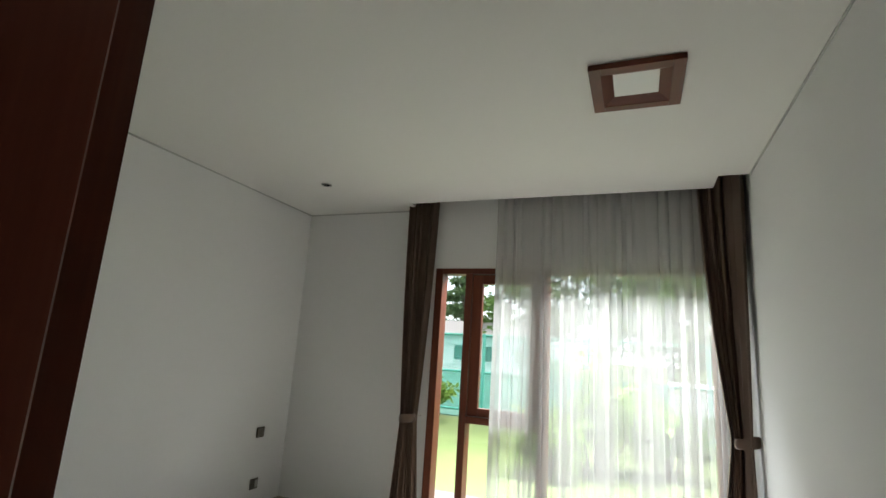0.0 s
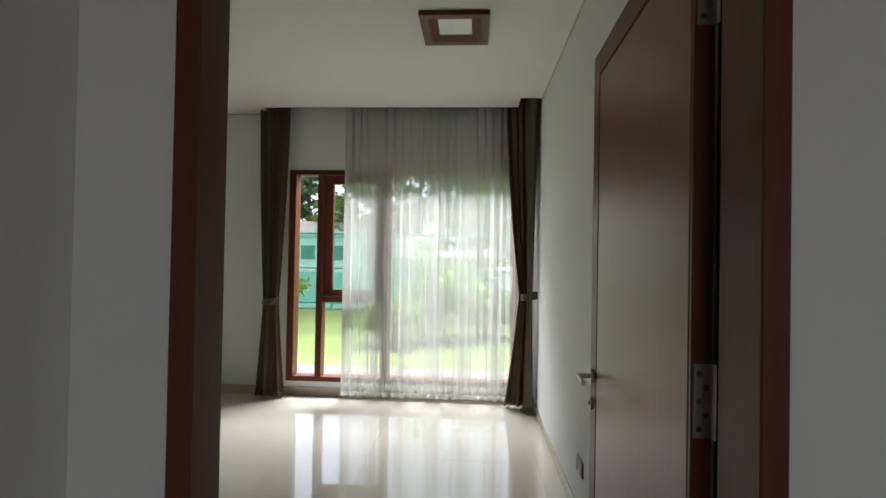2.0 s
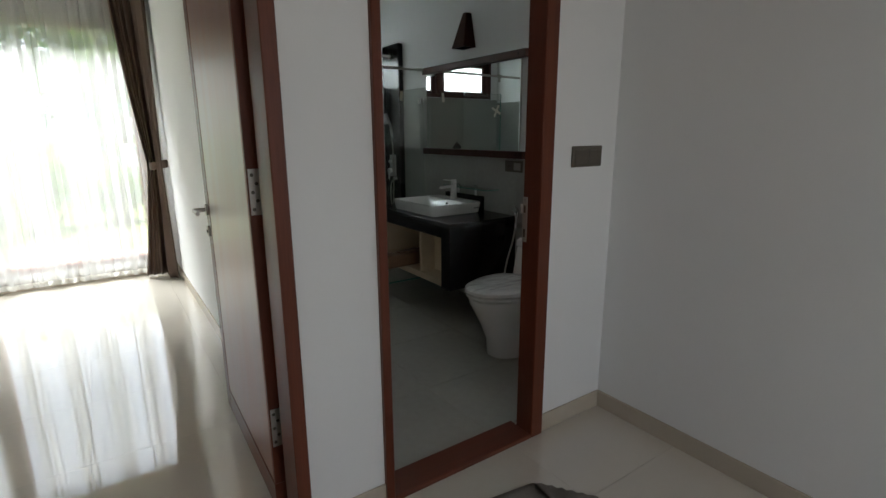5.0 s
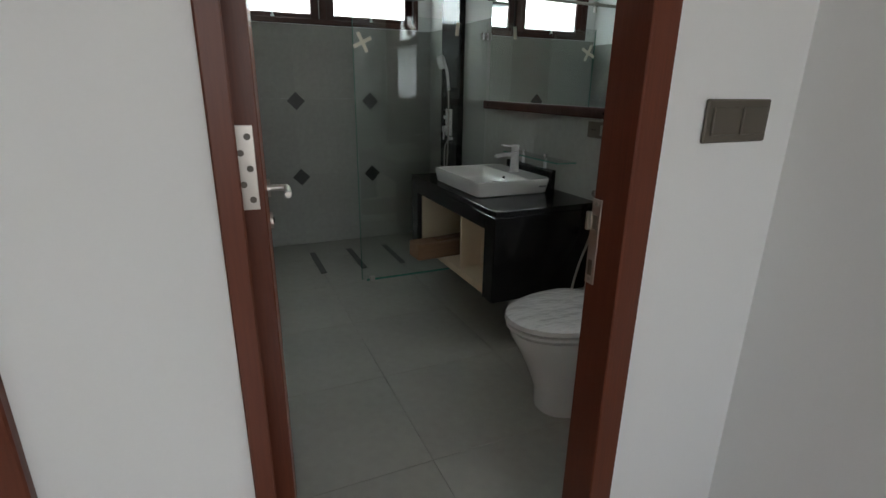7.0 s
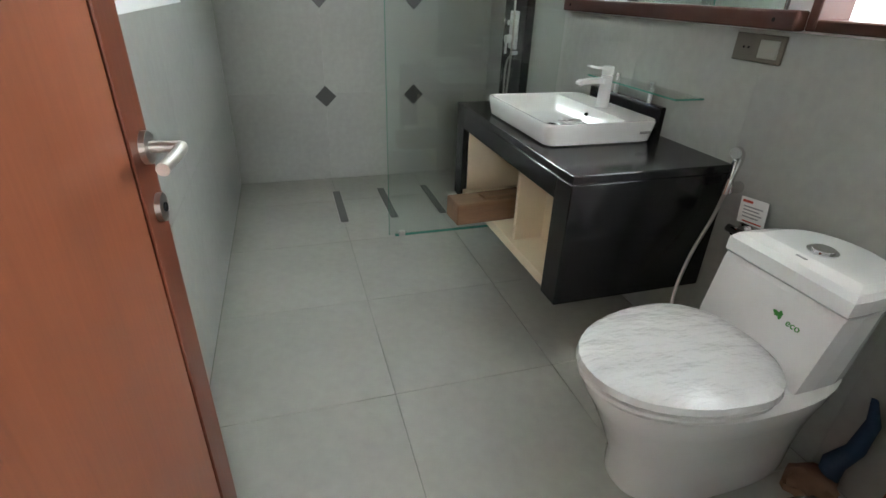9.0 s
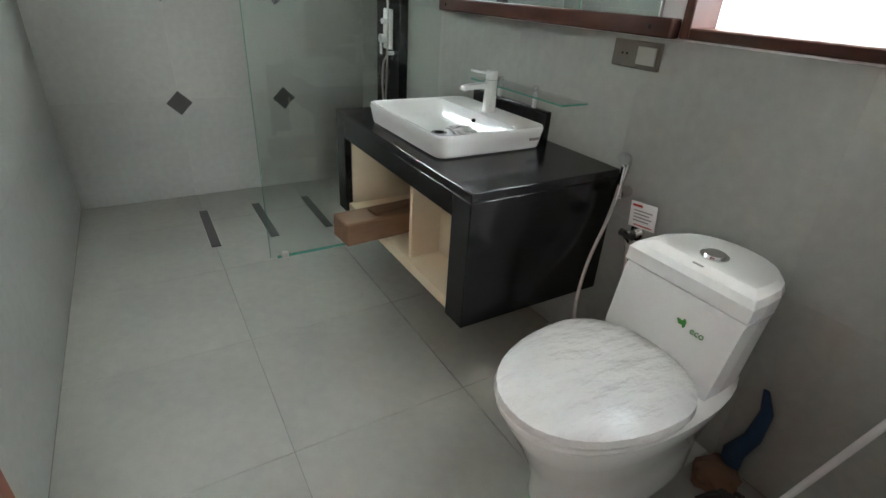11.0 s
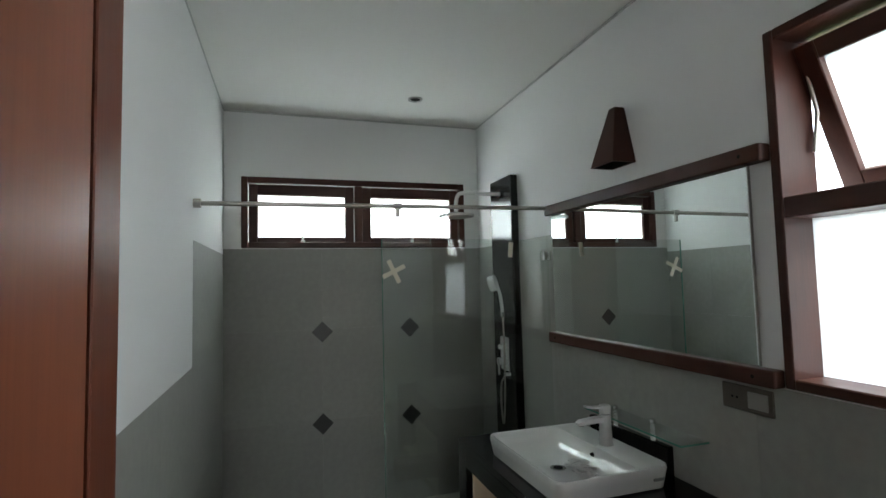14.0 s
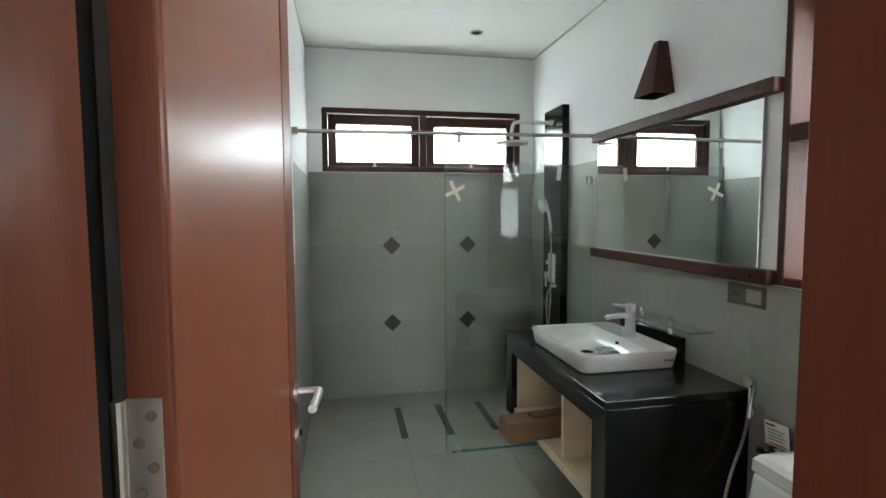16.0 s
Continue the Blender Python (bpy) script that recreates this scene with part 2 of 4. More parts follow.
def boxes(*rows, bevel=0.0):
    bm = bmesh.new()
    for r in rows:
        add_box(bm, *r, bevel)
    return bm


def tube(points, r, sides=10, bm=None, caps=True, radii=None):
    """A round bar along a line of points."""
    bm = bm or bmesh.new()
    pts = [Vector(p) for p in points]
    rings = []
    ref = None
    for i, p in enumerate(pts):
        d = (pts[min(i + 1, len(pts) - 1)] - pts[max(i - 1, 0)]).normalized()
        if ref is None:
            ref = d.orthogonal().normalized()
        u = (ref - d * ref.dot(d)).normalized()
        ref = u
        v = d.cross(u)
        rad = radii[i] if radii else r
        rings.append([bm.verts.new(p + (u * math.cos(a) + v * math.sin(a)) * rad) for a in (2 * math.pi * k / sides for k in range(sides))])
    for a, b in zip(rings, rings[1:]):
        for k in range(sides):
            bm.faces.new((a[k], a[(k + 1) % sides], b[(k + 1) % sides], b[k]))
    if caps:
        bm.faces.new(rings[0][::-1])
        bm.faces.new(rings[-1])
    return bm


def arc_path(points, steps=8):
    """A smooth line through the points (Catmull-Rom)."""
    p = [Vector(q) for q in points]
    p = [p[0] * 2 - p[1]] + p + [p[-1] * 2 - p[-2]]
    out = []
    for i in range(1, len(p) - 2):
        for s in range(steps):
            t = s / steps
            a, b, c, d = p[i - 1:i + 3]
            out.append(0.5 * ((2 * b) + (c - a) * t + (2 * a - 5 * b + 4 * c - d) * t * t + (3 * b - a - 3 * c + d) * t ** 3))
    return out + [p[-2]]


def loft(rings, bm=None, cap_top=True, cap_bot=True):
    bm = bm or bmesh.new()
    vr = [[bm.verts.new(p) for p in r] for r in rings]
    n = len(vr[0])
    for a, b in zip(vr, vr[1:]):
        for k in range(n):
            bm.faces.new((a[k], a[(k + 1) % n], b[(k + 1) % n], b[k]))
    if cap_bot:
        bm.faces.new(vr[0][::-1])
    if cap_top:
        bm.faces.new(vr[-1])
    return bm


def rrect(cx, cy, hx, hy, r, z, k=6):
    """A rounded rectangle, as a ring of points."""
    out = []
    for sx, sy, a0 in ((1, 1, 0), (-1, 1, 90), (-1, -1, 180), (1, -1, 270)):
        for i in range(k + 1):
            a = radians(a0 + 90 * i / k)
            out.append((cx + sx * (hx - r) + r * math.cos(a), cy + sy * (hy - r) + r * math.sin(a), z))
    return out


def disc_bar(c0, c1, r, sides=20):
    return tube([c0, c1], r, sides)


def structure(name, bm, material, label, parent=None):
    return tagged(part(name, bm, material, parent), label, "structure", kind="structure")

# ---------- plan ----------
BX0, BX1, BY0, BY1, BH = -1.768, 0.0, 0.14, 3.492, 2.652      # bathroom
RX0, RX1, RY0, RY1, RH = -5.91, -1.935, 0.14, 4.175, 2.872  # bedroom
HX0, HX1, HY0, HY1, HH = -3.225, -0.543, -4.2, 0.02, 2.872   # hall
T = 0.15


def wall_with_hole(axis, a0, a1, t0, t1, z1, holes):
    """A wall along an axis from a0 to a1, thick from t0 to t1, with rectangular holes (a, b, bottom, top)."""
    bm = bmesh.new()

    def put(p, q, z0, zt):
        if q - p > 1e-4 and zt - z0 > 1e-4:
            if axis == "x":
                add_box(bm, p, q, t0, t1, z0, zt)
            else:
                add_box(bm, t0, t1, p, q, z0, zt)
    at = a0
    for p, q, zb, zt in sorted(holes):
        put(at, p, 0, z1)
        put(p, q, 0, zb)
        put(p, q, zt, z1)
        at = q
    put(at, a1, 0, z1)
    return bm


TOPZ = 3.05
D1 = (-3.037, -2.031, 0.0, 2.25)    # bedroom doorway
D2 = (-1.75, -0.952, 0.0, 2.25)  # bathroom doorway
WB = (-4.425, -2.09, 0.142, 2.295)  # bedroom window
WS = (0.22, 1.137, 1.168, 2.225)     # bathroom side window
WR = (-1.657, -0.117, 1.745, 2.216)  # bathroom back window
wall_doors = structure("wall_doors", wall_with_hole("x", -6.06, 0.15, 0.02, 0.14, TOPZ, [D1, D2]), WHITE, "white painted wall with two doorways")
wall_window = structure("wall_window", wall_with_hole("x", -6.06, -1.935, RY1, RY1 + T, TOPZ, [WB]), WHITE, "white painted bedroom wall with a tall window")
wall_between = structure("wall_between", box(-1.935, -1.765, 0.14, 4.325, 0, TOPZ), WHITE, "white painted wall between bedroom and bathroom")
structure("wall_bedroom_side", box(-6.06, -5.91, 0.14, 4.175, 0, TOPZ), WHITE, "plain white painted bedroom wall")
wall_mirror = structure("wall_mirror", wall_with_hole("y", 0.14, 3.642, 0.0, T, TOPZ, [WS]), WHITE, "white painted bathroom wall with grey tile below")
wall_shower = structure("wall_shower", wall_with_hole("x", -1.765, 0.0, BY1, BY1 + T, TOPZ, [WR]), WHITE, "white painted shower wall with grey tile below")
structure("wall_hall_side", box(HX0 - T, HX0, HY0 - T, 0.02, 0, TOPZ), WHITE, "plain white painted hall wall")
structure("wall_hall_end", box(HX1, HX1 + T, HY0 - T, 0.02, 0, TOPZ), WHITE, "plain white painted hall wall beside the bathroom door")
structure("wall_hall_back", wall_with_hole("x", HX0, HX1, HY0 - T, HY0, TOPZ, [(-2.5, -1.1, 0.9, 2.4)]), WHITE, "white hall wall with a wide opening")

structure("ceiling_bathroom", box(BX0, BX1, BY0, BY1, BH, BH + 0.12), CEIL, "white bathroom ceiling")
structure("ceiling_bedroom", boxes((RX0, -4.63, RY0, RY1, RH, RH + 0.03), (-4.63, -2.13, RY0, 3.95, RH, RH + 0.03), (-2.13, RX1, RY0, 3.68, RH, RH + 0.03),
                                   (RX0, RX1, RY0, RY1, RH + 0.16, RH + 0.19)), CEIL, "white ceiling with a recessed curtain pocket")
structure("ceiling_hall", box(HX0, HX1, HY0, HY1, HH, HH + 0.12), CEIL, "white hall ceiling")
# light grey strips: shade of the wall-to-ceiling gaps put in as colour
structure("shadow_line_ceiling", boxes((RX1 - 0.008, RX1 - 0.0005, RY0, 3.68, RH - 0.012, RH - 0.0005), (RX0 + 0.0005, RX0 + 0.008, RY0, RY1, RH - 0.012, RH - 0.0005),
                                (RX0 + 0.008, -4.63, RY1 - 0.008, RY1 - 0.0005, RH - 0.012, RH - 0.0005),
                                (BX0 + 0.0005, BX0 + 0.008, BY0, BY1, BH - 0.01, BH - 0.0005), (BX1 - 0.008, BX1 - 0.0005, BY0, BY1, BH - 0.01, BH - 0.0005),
                                (BX0 + 0.008, BX1 - 0.008, BY1 - 0.008, BY1 - 0.0005, BH - 0.01, BH - 0.0005)), SHADOWGAP, "thin grey strip painted as the shadow gap under the ceilings")

floor_main = structure("floor", boxes((-6.06, -1.85, 0.14, 4.325, -0.1, -0.005), (-3.39, 0.15, HY0 - T, 0.14, -0.1, -0.005)), CREAMG, "polished cream tile floor")
floor_bath = structure("floor_bathroom", box(-1.85, 0.15, 0.14, 3.642, -0.1, -0.005), GROUT, "matt grey tile floor of the bathroom")


def skirting(x0, x1, y0, y1):
    return structure("baseboard", box(x0, x1, y0, y1, 0, 0.085, 0.002), SKIRT, "beige tile baseboard")


skirting(RX0, RX0 + 0.01, RY0, RY1)
skirting(RX0 + 0.01, RX1 - 0.01, RY1 - 0.01, RY1)
skirting(RX1 - 0.01, RX1, RY0, RY1)
skirting(RX0 + 0.01, -3.037, RY0, RY0 + 0.01)
skirting(HX0, HX0 + 0.01, HY0, HY1)
skirting(HX0 + 0.01, -3.037, HY1 - 0.01, HY1)
skirting(-2.031, -1.75, HY1 - 0.01, HY1)
skirting(-0.952, HX1 - 0.01, HY1 - 0.01, HY1)
skirting(HX1 - 0.01, HX1, HY0, HY1)


# ---------- doors ----------
def door_frame(d, sill):
    x0, x1, _, zt = d
    f = thing("door_frame", ((x0 + x1) / 2, 0.07, 0), "dark red-brown wooden door frame in the white wall", "door frame", kind="structure")
    y0, y1, w = 0.0, 0.138, 0.045
    wl, wr = (0.033, 0.068) if sill else (w, w)
    part("jamb", box(x0, x0 + wl, y0, y1 if sill else 0.1, 0, zt, 0.003), WOODZ, f)
    if not sill:
        part("jamb_back", box(x0, x0 + 0.019, 0.1002, y1, 0, zt), WOODZ, f)
    part("jamb", box(x1 - wr, x1, y0, 0.1 if sill else y1, 0, zt, 0.003), WOODZ, f)
    part("head", box(x0 + wl, x1 - wr, y0, y1, zt - w, zt, 0.003), WOODX, f)
    if sill:
        part("jamb_back", box(x1 - 0.012, x1, 0.1002, y1, 0, zt), WOODZ, f)
        # Black filler strip: shade of the frame-to-leaf gap put in as colour
        part("gap_shade", box(x0, x0 + 0.021, y1 + 0.0005, 0.192, 0.02, zt - w), DARK, f, "black filler strip painted as the dark gap between frame and door")
        part("threshold", box(x0 + wl, x1 - wr, y0 + 0.002, y1, -0.004, 0.02, 0.003), WOODX, f)
    else:
        # Added black box that paints the hinge-side gap as shaded
        part("gap_shade", box(x1 - 0.024, x1, y1 + 0.0005, 0.194, 0.01, zt - w), DARK, f, "black filler strip painted as the dark gap between frame and door")
    return f


frame_bed = door_frame(D1, False)
frame_bath = door_frame(D2, True)


def hinge(cx, y, z, parent, m, side=1):
    """A steel butt hinge: two leaves with screws and a knuckle."""
    h = part("hinge", tube([m @ Vector((-0.004 * side, -0.007, z)), m @ Vector((-0.004 * side, -0.007, z + 0.145))], 0.0075, 12), STEEL, parent, "steel butt hinge")
    bm = box(0.001, 0.036, -0.0025, 0.0, z, z + 0.145, 0.0008)
    bm.transform(m @ Matrix.Diagonal((side, 1, 1, 1)))
    part("plate", bm, STEEL, h)
    for i in range(5):
        px = 0.013 if i % 2 else 0.026
        a = m @ Vector((px * side, -0.004, z + 0.018 + i * 0.027))
        b = m @ Vector((px * side, -0.001, z + 0.018 + i * 0.027))
        part("screw", disc_bar(a, b, 0.0058, 12), TAUPE, h)
    return h


def lever(parent, m, z, s, depth):
    """Lever handle on a round rose, on the leaf's face at s=+1 or -1."""
    def P(x, y, zz):
        return m @ Vector((x, y, zz))
    f0 = 0.0 if s < 0 else depth
    d = -1 if s < 0 else 1
    h = part("door_handle", tube(arc_path([P(f0 + d * 0.004, 0, z), P(f0 + d * 0.045, 0, z), P(f0 + d * 0.056, -0.012, z), P(f0 + d * 0.056, -0.115, z)], 5), 0.0095, 12), STEEL, parent, "satin steel lever handle", smooth=True)
    part("rose", disc_bar(P(f0, 0, z), P(f0 + d * 0.009, 0, z), 0.026, 24), STEEL, h)
    part("keyhole_rose", disc_bar(P(f0, 0, z - 0.1), P(f0 + d * 0.009, 0, z - 0.1), 0.024, 24), STEEL, h)
    part("key_slot", disc_bar(P(f0 + d * 0.009, 0, z - 0.1), P(f0 + d * 0.012, 0, z - 0.1), 0.008, 12), DARK, h)
    return h


def door_leaf(name, x, y, turn, length, height, depth, mirror, label):
    """A leaf hung at (x, y): it runs along its own +y from the hinge, its thickness along +x (or -x where mirrored)."""
    m = pose(x, y, 0.008, 0, 0, turn) @ Matrix.Diagonal((mirror, 1, 1, 1))
    d = thing(name, (x, y, 0), label, "door", kind="structure")
    st = 0.085
    g = 0.012

    def leafbox(*a, bevel=0.002):
        bm = box(*a, bevel)
        bm.transform(m)
        return bm
    part("hinge_edge", leafbox(0.001, depth - 0.001, 0, 0.012, st * 1.25 + 0.002, height - st - 0.002), WOODZ, d)
    part("lock_stile", leafbox(0, depth, length - st, length, 0, height), WOODZ, d)
    part("top_rail", leafbox(0, depth, 0, length - st, height - st, height), WOODY, d)
    part("bottom_rail", leafbox(0, depth, 0, length - st, 0, st * 1.25), WOODY, d)
    part("groove", leafbox(0.008, depth - 0.008, 0.014, length - st, st * 1.25, height - st, bevel=0), DARK, d)
    part("panel", leafbox(0.0005, depth - 0.0005, 0.0125, length - st - 0.008, st * 1.25 + 0.008, height - st - 0.008, bevel=0.004), LEAFW, d)
    mm = m
    lever(d, mm @ Matrix.Translation((0, length - 0.03, 0)), 1.0, 1, depth)
    lever(d, mm @ Matrix.Translation((0, length - 0.03, 0)), 1.0, -1, depth)
    part("latch_plate", leafbox(depth / 2 - 0.012, depth / 2 + 0.012, length - 0.001, length + 0.002, 0.86, 1.1, bevel=0), STEEL, d)
    for z in (0.26, 1.088, 1.9):
        hinge(0, 0, z, d, mm)
    return d


door_leaf("door_bathroom", -1.72, 0.196, -4.6, 0.685, 2.19, 0.046, 1, "open red-brown wooden bathroom door with a flush panel")
door_leaf("door_bedroom", -2.056, 0.2, -1.1, 0.9, 2.19, 0.042, -1, "open dark brown wooden bedroom door with a flush panel")
sp = thing("strike_plate", (-1.0210, 0.09, 0.99), "steel strike plate let into the door jamb", "strike plate")
part("plate", box(-1.0225, -1.0195, 0.072, 0.0995, 0.895, 1.085, 0.0008), STEEL, sp)
part("latch_hole", box(-1.0235, -1.0220, 0.08, 0.092, 1.02, 1.05), TAUPE, sp)
part("bolt_hole", box(-1.0235, -1.0220, 0.08, 0.092, 0.915, 0.95), TAUPE, sp)
part("lip", box(-1.0300, -1.0195, 0.1, 0.108, 1.015, 1.055, 0.001), STEEL, sp)
for z in (0.906, 1.074):
    part("screw", disc_bar((-1.0232, 0.086, z), (-1.0220, 0.086, z), 0.0045, 12), GREYP, sp)


# ---------- windows ----------
def bar(parent, x0, x1, y0, y1, z0, z1, mat, name="frame_bar"):
    return part(name, box(x0, x1, y0, y1, z0, z1, 0.004), mat, parent)


def bedroom_window():
    x0, x1, z0, z1 = WB
    w = thing("window_1", (-3.2, RY1, z0), "tall red-brown wooden window with fixed panes and one sash", "window", kind="structure")
    y0, y1 = RY1 - 0.012, RY1 + 0.13
    f = 0.05
    bar(w, x0, x0 + f + 0.02, y0, y1, z0, z1, WOODZ)
    bar(w, x1 - f, x1, y0, y1, z0, z1, WOODZ)
    bar(w, x0 + f + 0.02, x1 - f, y0, y1, z1 - f, z1, WOODX)
    bar(w, x0 + f + 0.02, x1 - f, y0, y1, z0, z0 + f, WOODX, "window_sill")
    bar(w, -4.13, -4.068, y0 + 0.005, y1, z0 + f, z1 - f, WOODZ, "mullion")
    bar(w, -3.45, -3.378, y0 + 0.005, y1, z0 + f, z1 - f, WOODZ, "mullion")
    bar(w, -4.068, -3.45, y0 + 0.005, y1, 0.948, 1.005, WOODX, "transom")
    s = part("sash", box(-4.064, -3.972, y0 + 0.03, y0 + 0.08, 1.009, z1 - f - 0.005, 0.004), WOODZ, w, "red-brown opening sash")
    part("sash_bar", box(-3.53, -3.454, y0 + 0.03, y0 + 0.08, 1.009, z1 - f - 0.005, 0.004), WOODZ, s)
    part("sash_bar", box(-3.972, -3.53, y0 + 0.03, y0 + 0.08, 1.009, 1.078, 0.004), WOODX, s)
    part("sash_bar", box(-3.972, -3.53, y0 + 0.03, y0 + 0.08, 2.155, z1 - f - 0.005, 0.004), WOODX, s)
    yp = y0 + 0.07
    for a, b, c, d in ((x0 + f + 0.02, -4.13, z0 + f, z1 - f), (-4.068, -3.45, z0 + f, 0.948), (-3.972, -3.53, 1.078, 2.155), (-3.378, x1 - f, z0 + f, z1 - f)):
        p = part("pane", box(a - 0.003, b + 0.003, yp - 0.015, yp - 0.011, c - 0.003, d + 0.003), PANE, w, "clear glass pane")
        p.visible_shadow = False


bedroom_window()


def back_window():
    x0, x1, z0, z1 = WR
    w = thing("window_2", ((x0 + x1) / 2, BY1, z0), "high dark wooden window with two frosted sashes", "window", kind="structure")
    y0, y1, f = BY1 - 0.012, BY1 + 0.12, 0.04
    bar(w, x0, x0 + f, y0, y1, z0, z1, WINZ)
    bar(w, x1 - f, x1, y0, y1, z0, z1, WINZ)
    bar(w, x0 + f, x1 - f, y0, y1, z1 - f, z1, WINX)
    bar(w, x0 + f, x1 - f, y0, y1, z0, z0 + f, WINX, "window_sill")
    bar(w, -0.925, -0.87, y0 + 0.003, y1, z0 + f, z1 - f, WINZ, "mullion")
    for a, b in ((x0 + f, -0.925), (-0.87, x1 - f)):
        s = part("sash", box(a + 0.003, a + 0.062, y0 + 0.03, y0 + 0.075, z0 + f, z1 - f - 0.004, 0.004), WINZ, w, "dark wooden sash")
        part("sash_bar", box(b - 0.062, b - 0.003, y0 + 0.03, y0 + 0.075, z0 + f, z1 - f - 0.004, 0.004), WINZ, s)
        part("sash_bar", box(a + 0.062, b - 0.062, y0 + 0.03, y0 + 0.075, z0 + f, z0 + f + 0.035, 0.004), WINX, s)
        part("sash_bar", box(a + 0.062, b - 0.062, y0 + 0.03, y0 + 0.075, z1 - f - 0.075, z1 - f - 0.004, 0.004), WINX, s)
        part("pane", box(a + 0.058, b - 0.058, y0 + 0.055, y0 + 0.06, z0 + f + 0.03, z1 - f - 0.07), FROST, s, "bright frosted pane")
        c = part("catch", box((a + b) / 2 - 0.014, (a + b) / 2 + 0.014, y0 + 0.015, y0 + 0.03, z0 + f + 0.002, z0 + f + 0.014, 0.003), SATIN, s, "white window catch")
        part("catch_lever", box((a + b) / 2 - 0.006, (a + b) / 2 + 0.006, y0 + 0.012, y0 + 0.026, z0 + f - 0.004, z0 + f + 0.045, 0.003), SATIN, s)


back_window()


def side_window():
    y0, y1, z0, z1 = WS
    w = thing("window_3", (0, (y0 + y1) / 2, z0), "red-brown wooden bathroom window with an open upper sash", "window", kind="structure")
    a, b, f = -0.012, 0.14, 0.03
    bar(w, a, b, y0, y0 + f, z0, z1, WINZ)
    bar(w, a, b, y1 - f, y1, z0, z1, WINZ)
    bar(w, a, b, y0 + f, y1 - f, z1 - f, z1, WINY)
    bar(w, a, b, y0 + f, y1 - f, z0, z0 + f, WINY, "window_sill")
    bar(w, a + 0.003, b, y0 + f, y1 - f, 1.662, 1.722, WINY, "transom")
    p = part("pane", box(0.105, 0.11, y0 + f - 0.004, y1 - f + 0.004, z0 + f - 0.004, 1.666), FROST, w, "bright frosted pane")
    p.visible_shadow = False
    # upper sash hangs from its head and leans out
    h = z1 - f - 1.722
    m = pose(0.11, 0, z1 - f, 0, -23, 0)
    def sb(n, par, *r, mat=WINZ):
        bm = box(*r, 0.003)
        bm.transform(m)
        return part(n, bm, mat, par)
    s = sb("sash", w, -0.045, 0.0, y0 + f, y0 + f + 0.06, -h, -0.004)
    sb("sash_bar", s, -0.045, 0.0, y1 - f - 0.06, y1 - f, -h, -0.004)
    sb("sash_bar", s, -0.045, 0.0, y0 + f + 0.06, y1 - f - 0.06, -h, -h + 0.06, mat=WINY)
    sb("sash_bar", s, -0.045, 0.0, y0 + f + 0.06, y1 - f - 0.06, -0.06, -0.004, mat=WINY)
    p = sb("pane", s, -0.02, -0.016, y0 + f + 0.056, y1 - f - 0.056, -h + 0.056, -0.056, mat=FROST)
    p.visible_shadow = False
    sb("catch", s, -0.065, -0.045, (y0 + y1) / 2 - 0.02, (y0 + y1) / 2 + 0.02, -h + 0.012, -h + 0.03, mat=SATIN)
    part("stay_arm", tube([(0.105, y1 - f - 0.012, 2.12), (0.135, y1 - f - 0.016, 1.98), (0.118, y1 - f - 0.012, 1.86)], 0.006, 8), STEEL, w, "steel friction stay")


side_window()
hallwin = thing("window_4", (-1.8, HY0, 0.9), "wide hall opening with a plain wooden frame", "window", kind="structure")
for r in ((-2.5, -2.45, 0.9, 2.4), (-1.15, -1.1, 0.9, 2.4), (-2.45, -1.15, 0.9, 0.95), (-2.45, -1.15, 2.35, 2.4)):
    part("frame_bar", box(r[0], r[1], HY0 - 0.13, HY0 + 0.01, r[2], r[3], 0.003), WOODZ, hallwin)


# ---------- curtains ----------
def drape_mesh(line, z0, z1, folds, amp, pinch=None, flare=1.0, rows=44, lap=0.0):
    """Pleated cloth hung along a line, drawn in to one point at the tie."""
    bm = bmesh.new()
    pts = [Vector(p) for p in line]
    lens = [0]
    for a, b in zip(pts, pts[1:]):
        lens.append(lens[-1] + (b - a).length)
    cols = folds * (16 if lap else 8)
    grid = []
    for i in range(rows + 1):
        v = i / rows
        z = z0 + (z1 - z0) * v
        row = []
        for j in range(cols + 1):
            u = j / cols
            s = u * lens[-1]
            k = max(q for q in range(len(lens) - 1) if lens[q] <= s + 1e-9)
            f = (s - lens[k]) / max(lens[k + 1] - lens[k], 1e-6)
            p = pts[k].lerp(pts[k + 1], f)
            d = (pts[k + 1] - pts[k]).normalized()
            nrm = Vector((d.y, -d.x, 0))
            w = math.sin(u * folds * 2 * math.pi + 0.9 * math.sin(u * 9.0)) * amp * (0.7 + 0.5 * math.sin(u * 23.0 + v * 1.5))
            w += 0.25 * amp * math.sin(u * folds * 4 * math.pi + v * 3)
            pull = 0.0
            if pinch:
                zt, px, py, keep = pinch
                if z > zt:
                    pull = max(0.0, 1 - (z - zt) / (z1 - zt) * 1.05) ** 1.6
                else:
                    pull = max(0.0, 1 - (zt - z) / (zt - z0) * flare) ** 0.8
                c = Vector((px, py, 0))
                p = p.lerp(c + (p - c) * keep, pull)
                w *= 1 - 0.45 * pull
            if lap:
                p = p + d * lap * (0.9 + 0.7 * math.sin(u * 37.0 + 1.3) + 0.15 * math.sin(v * 4 + u * 60)) * math.sin(u * folds * 4 * math.pi + 1.8 * math.sin(u * 9.0))
            q = p + nrm * w
            row.append(bm.verts.new((q.x, q.y, z)))
        grid.append(row)
    for a, b in zip(grid, grid[1:]):
        for j in range(cols):
            bm.faces.new((a[j], a[j + 1], b[j + 1], b[j]))
    return bm


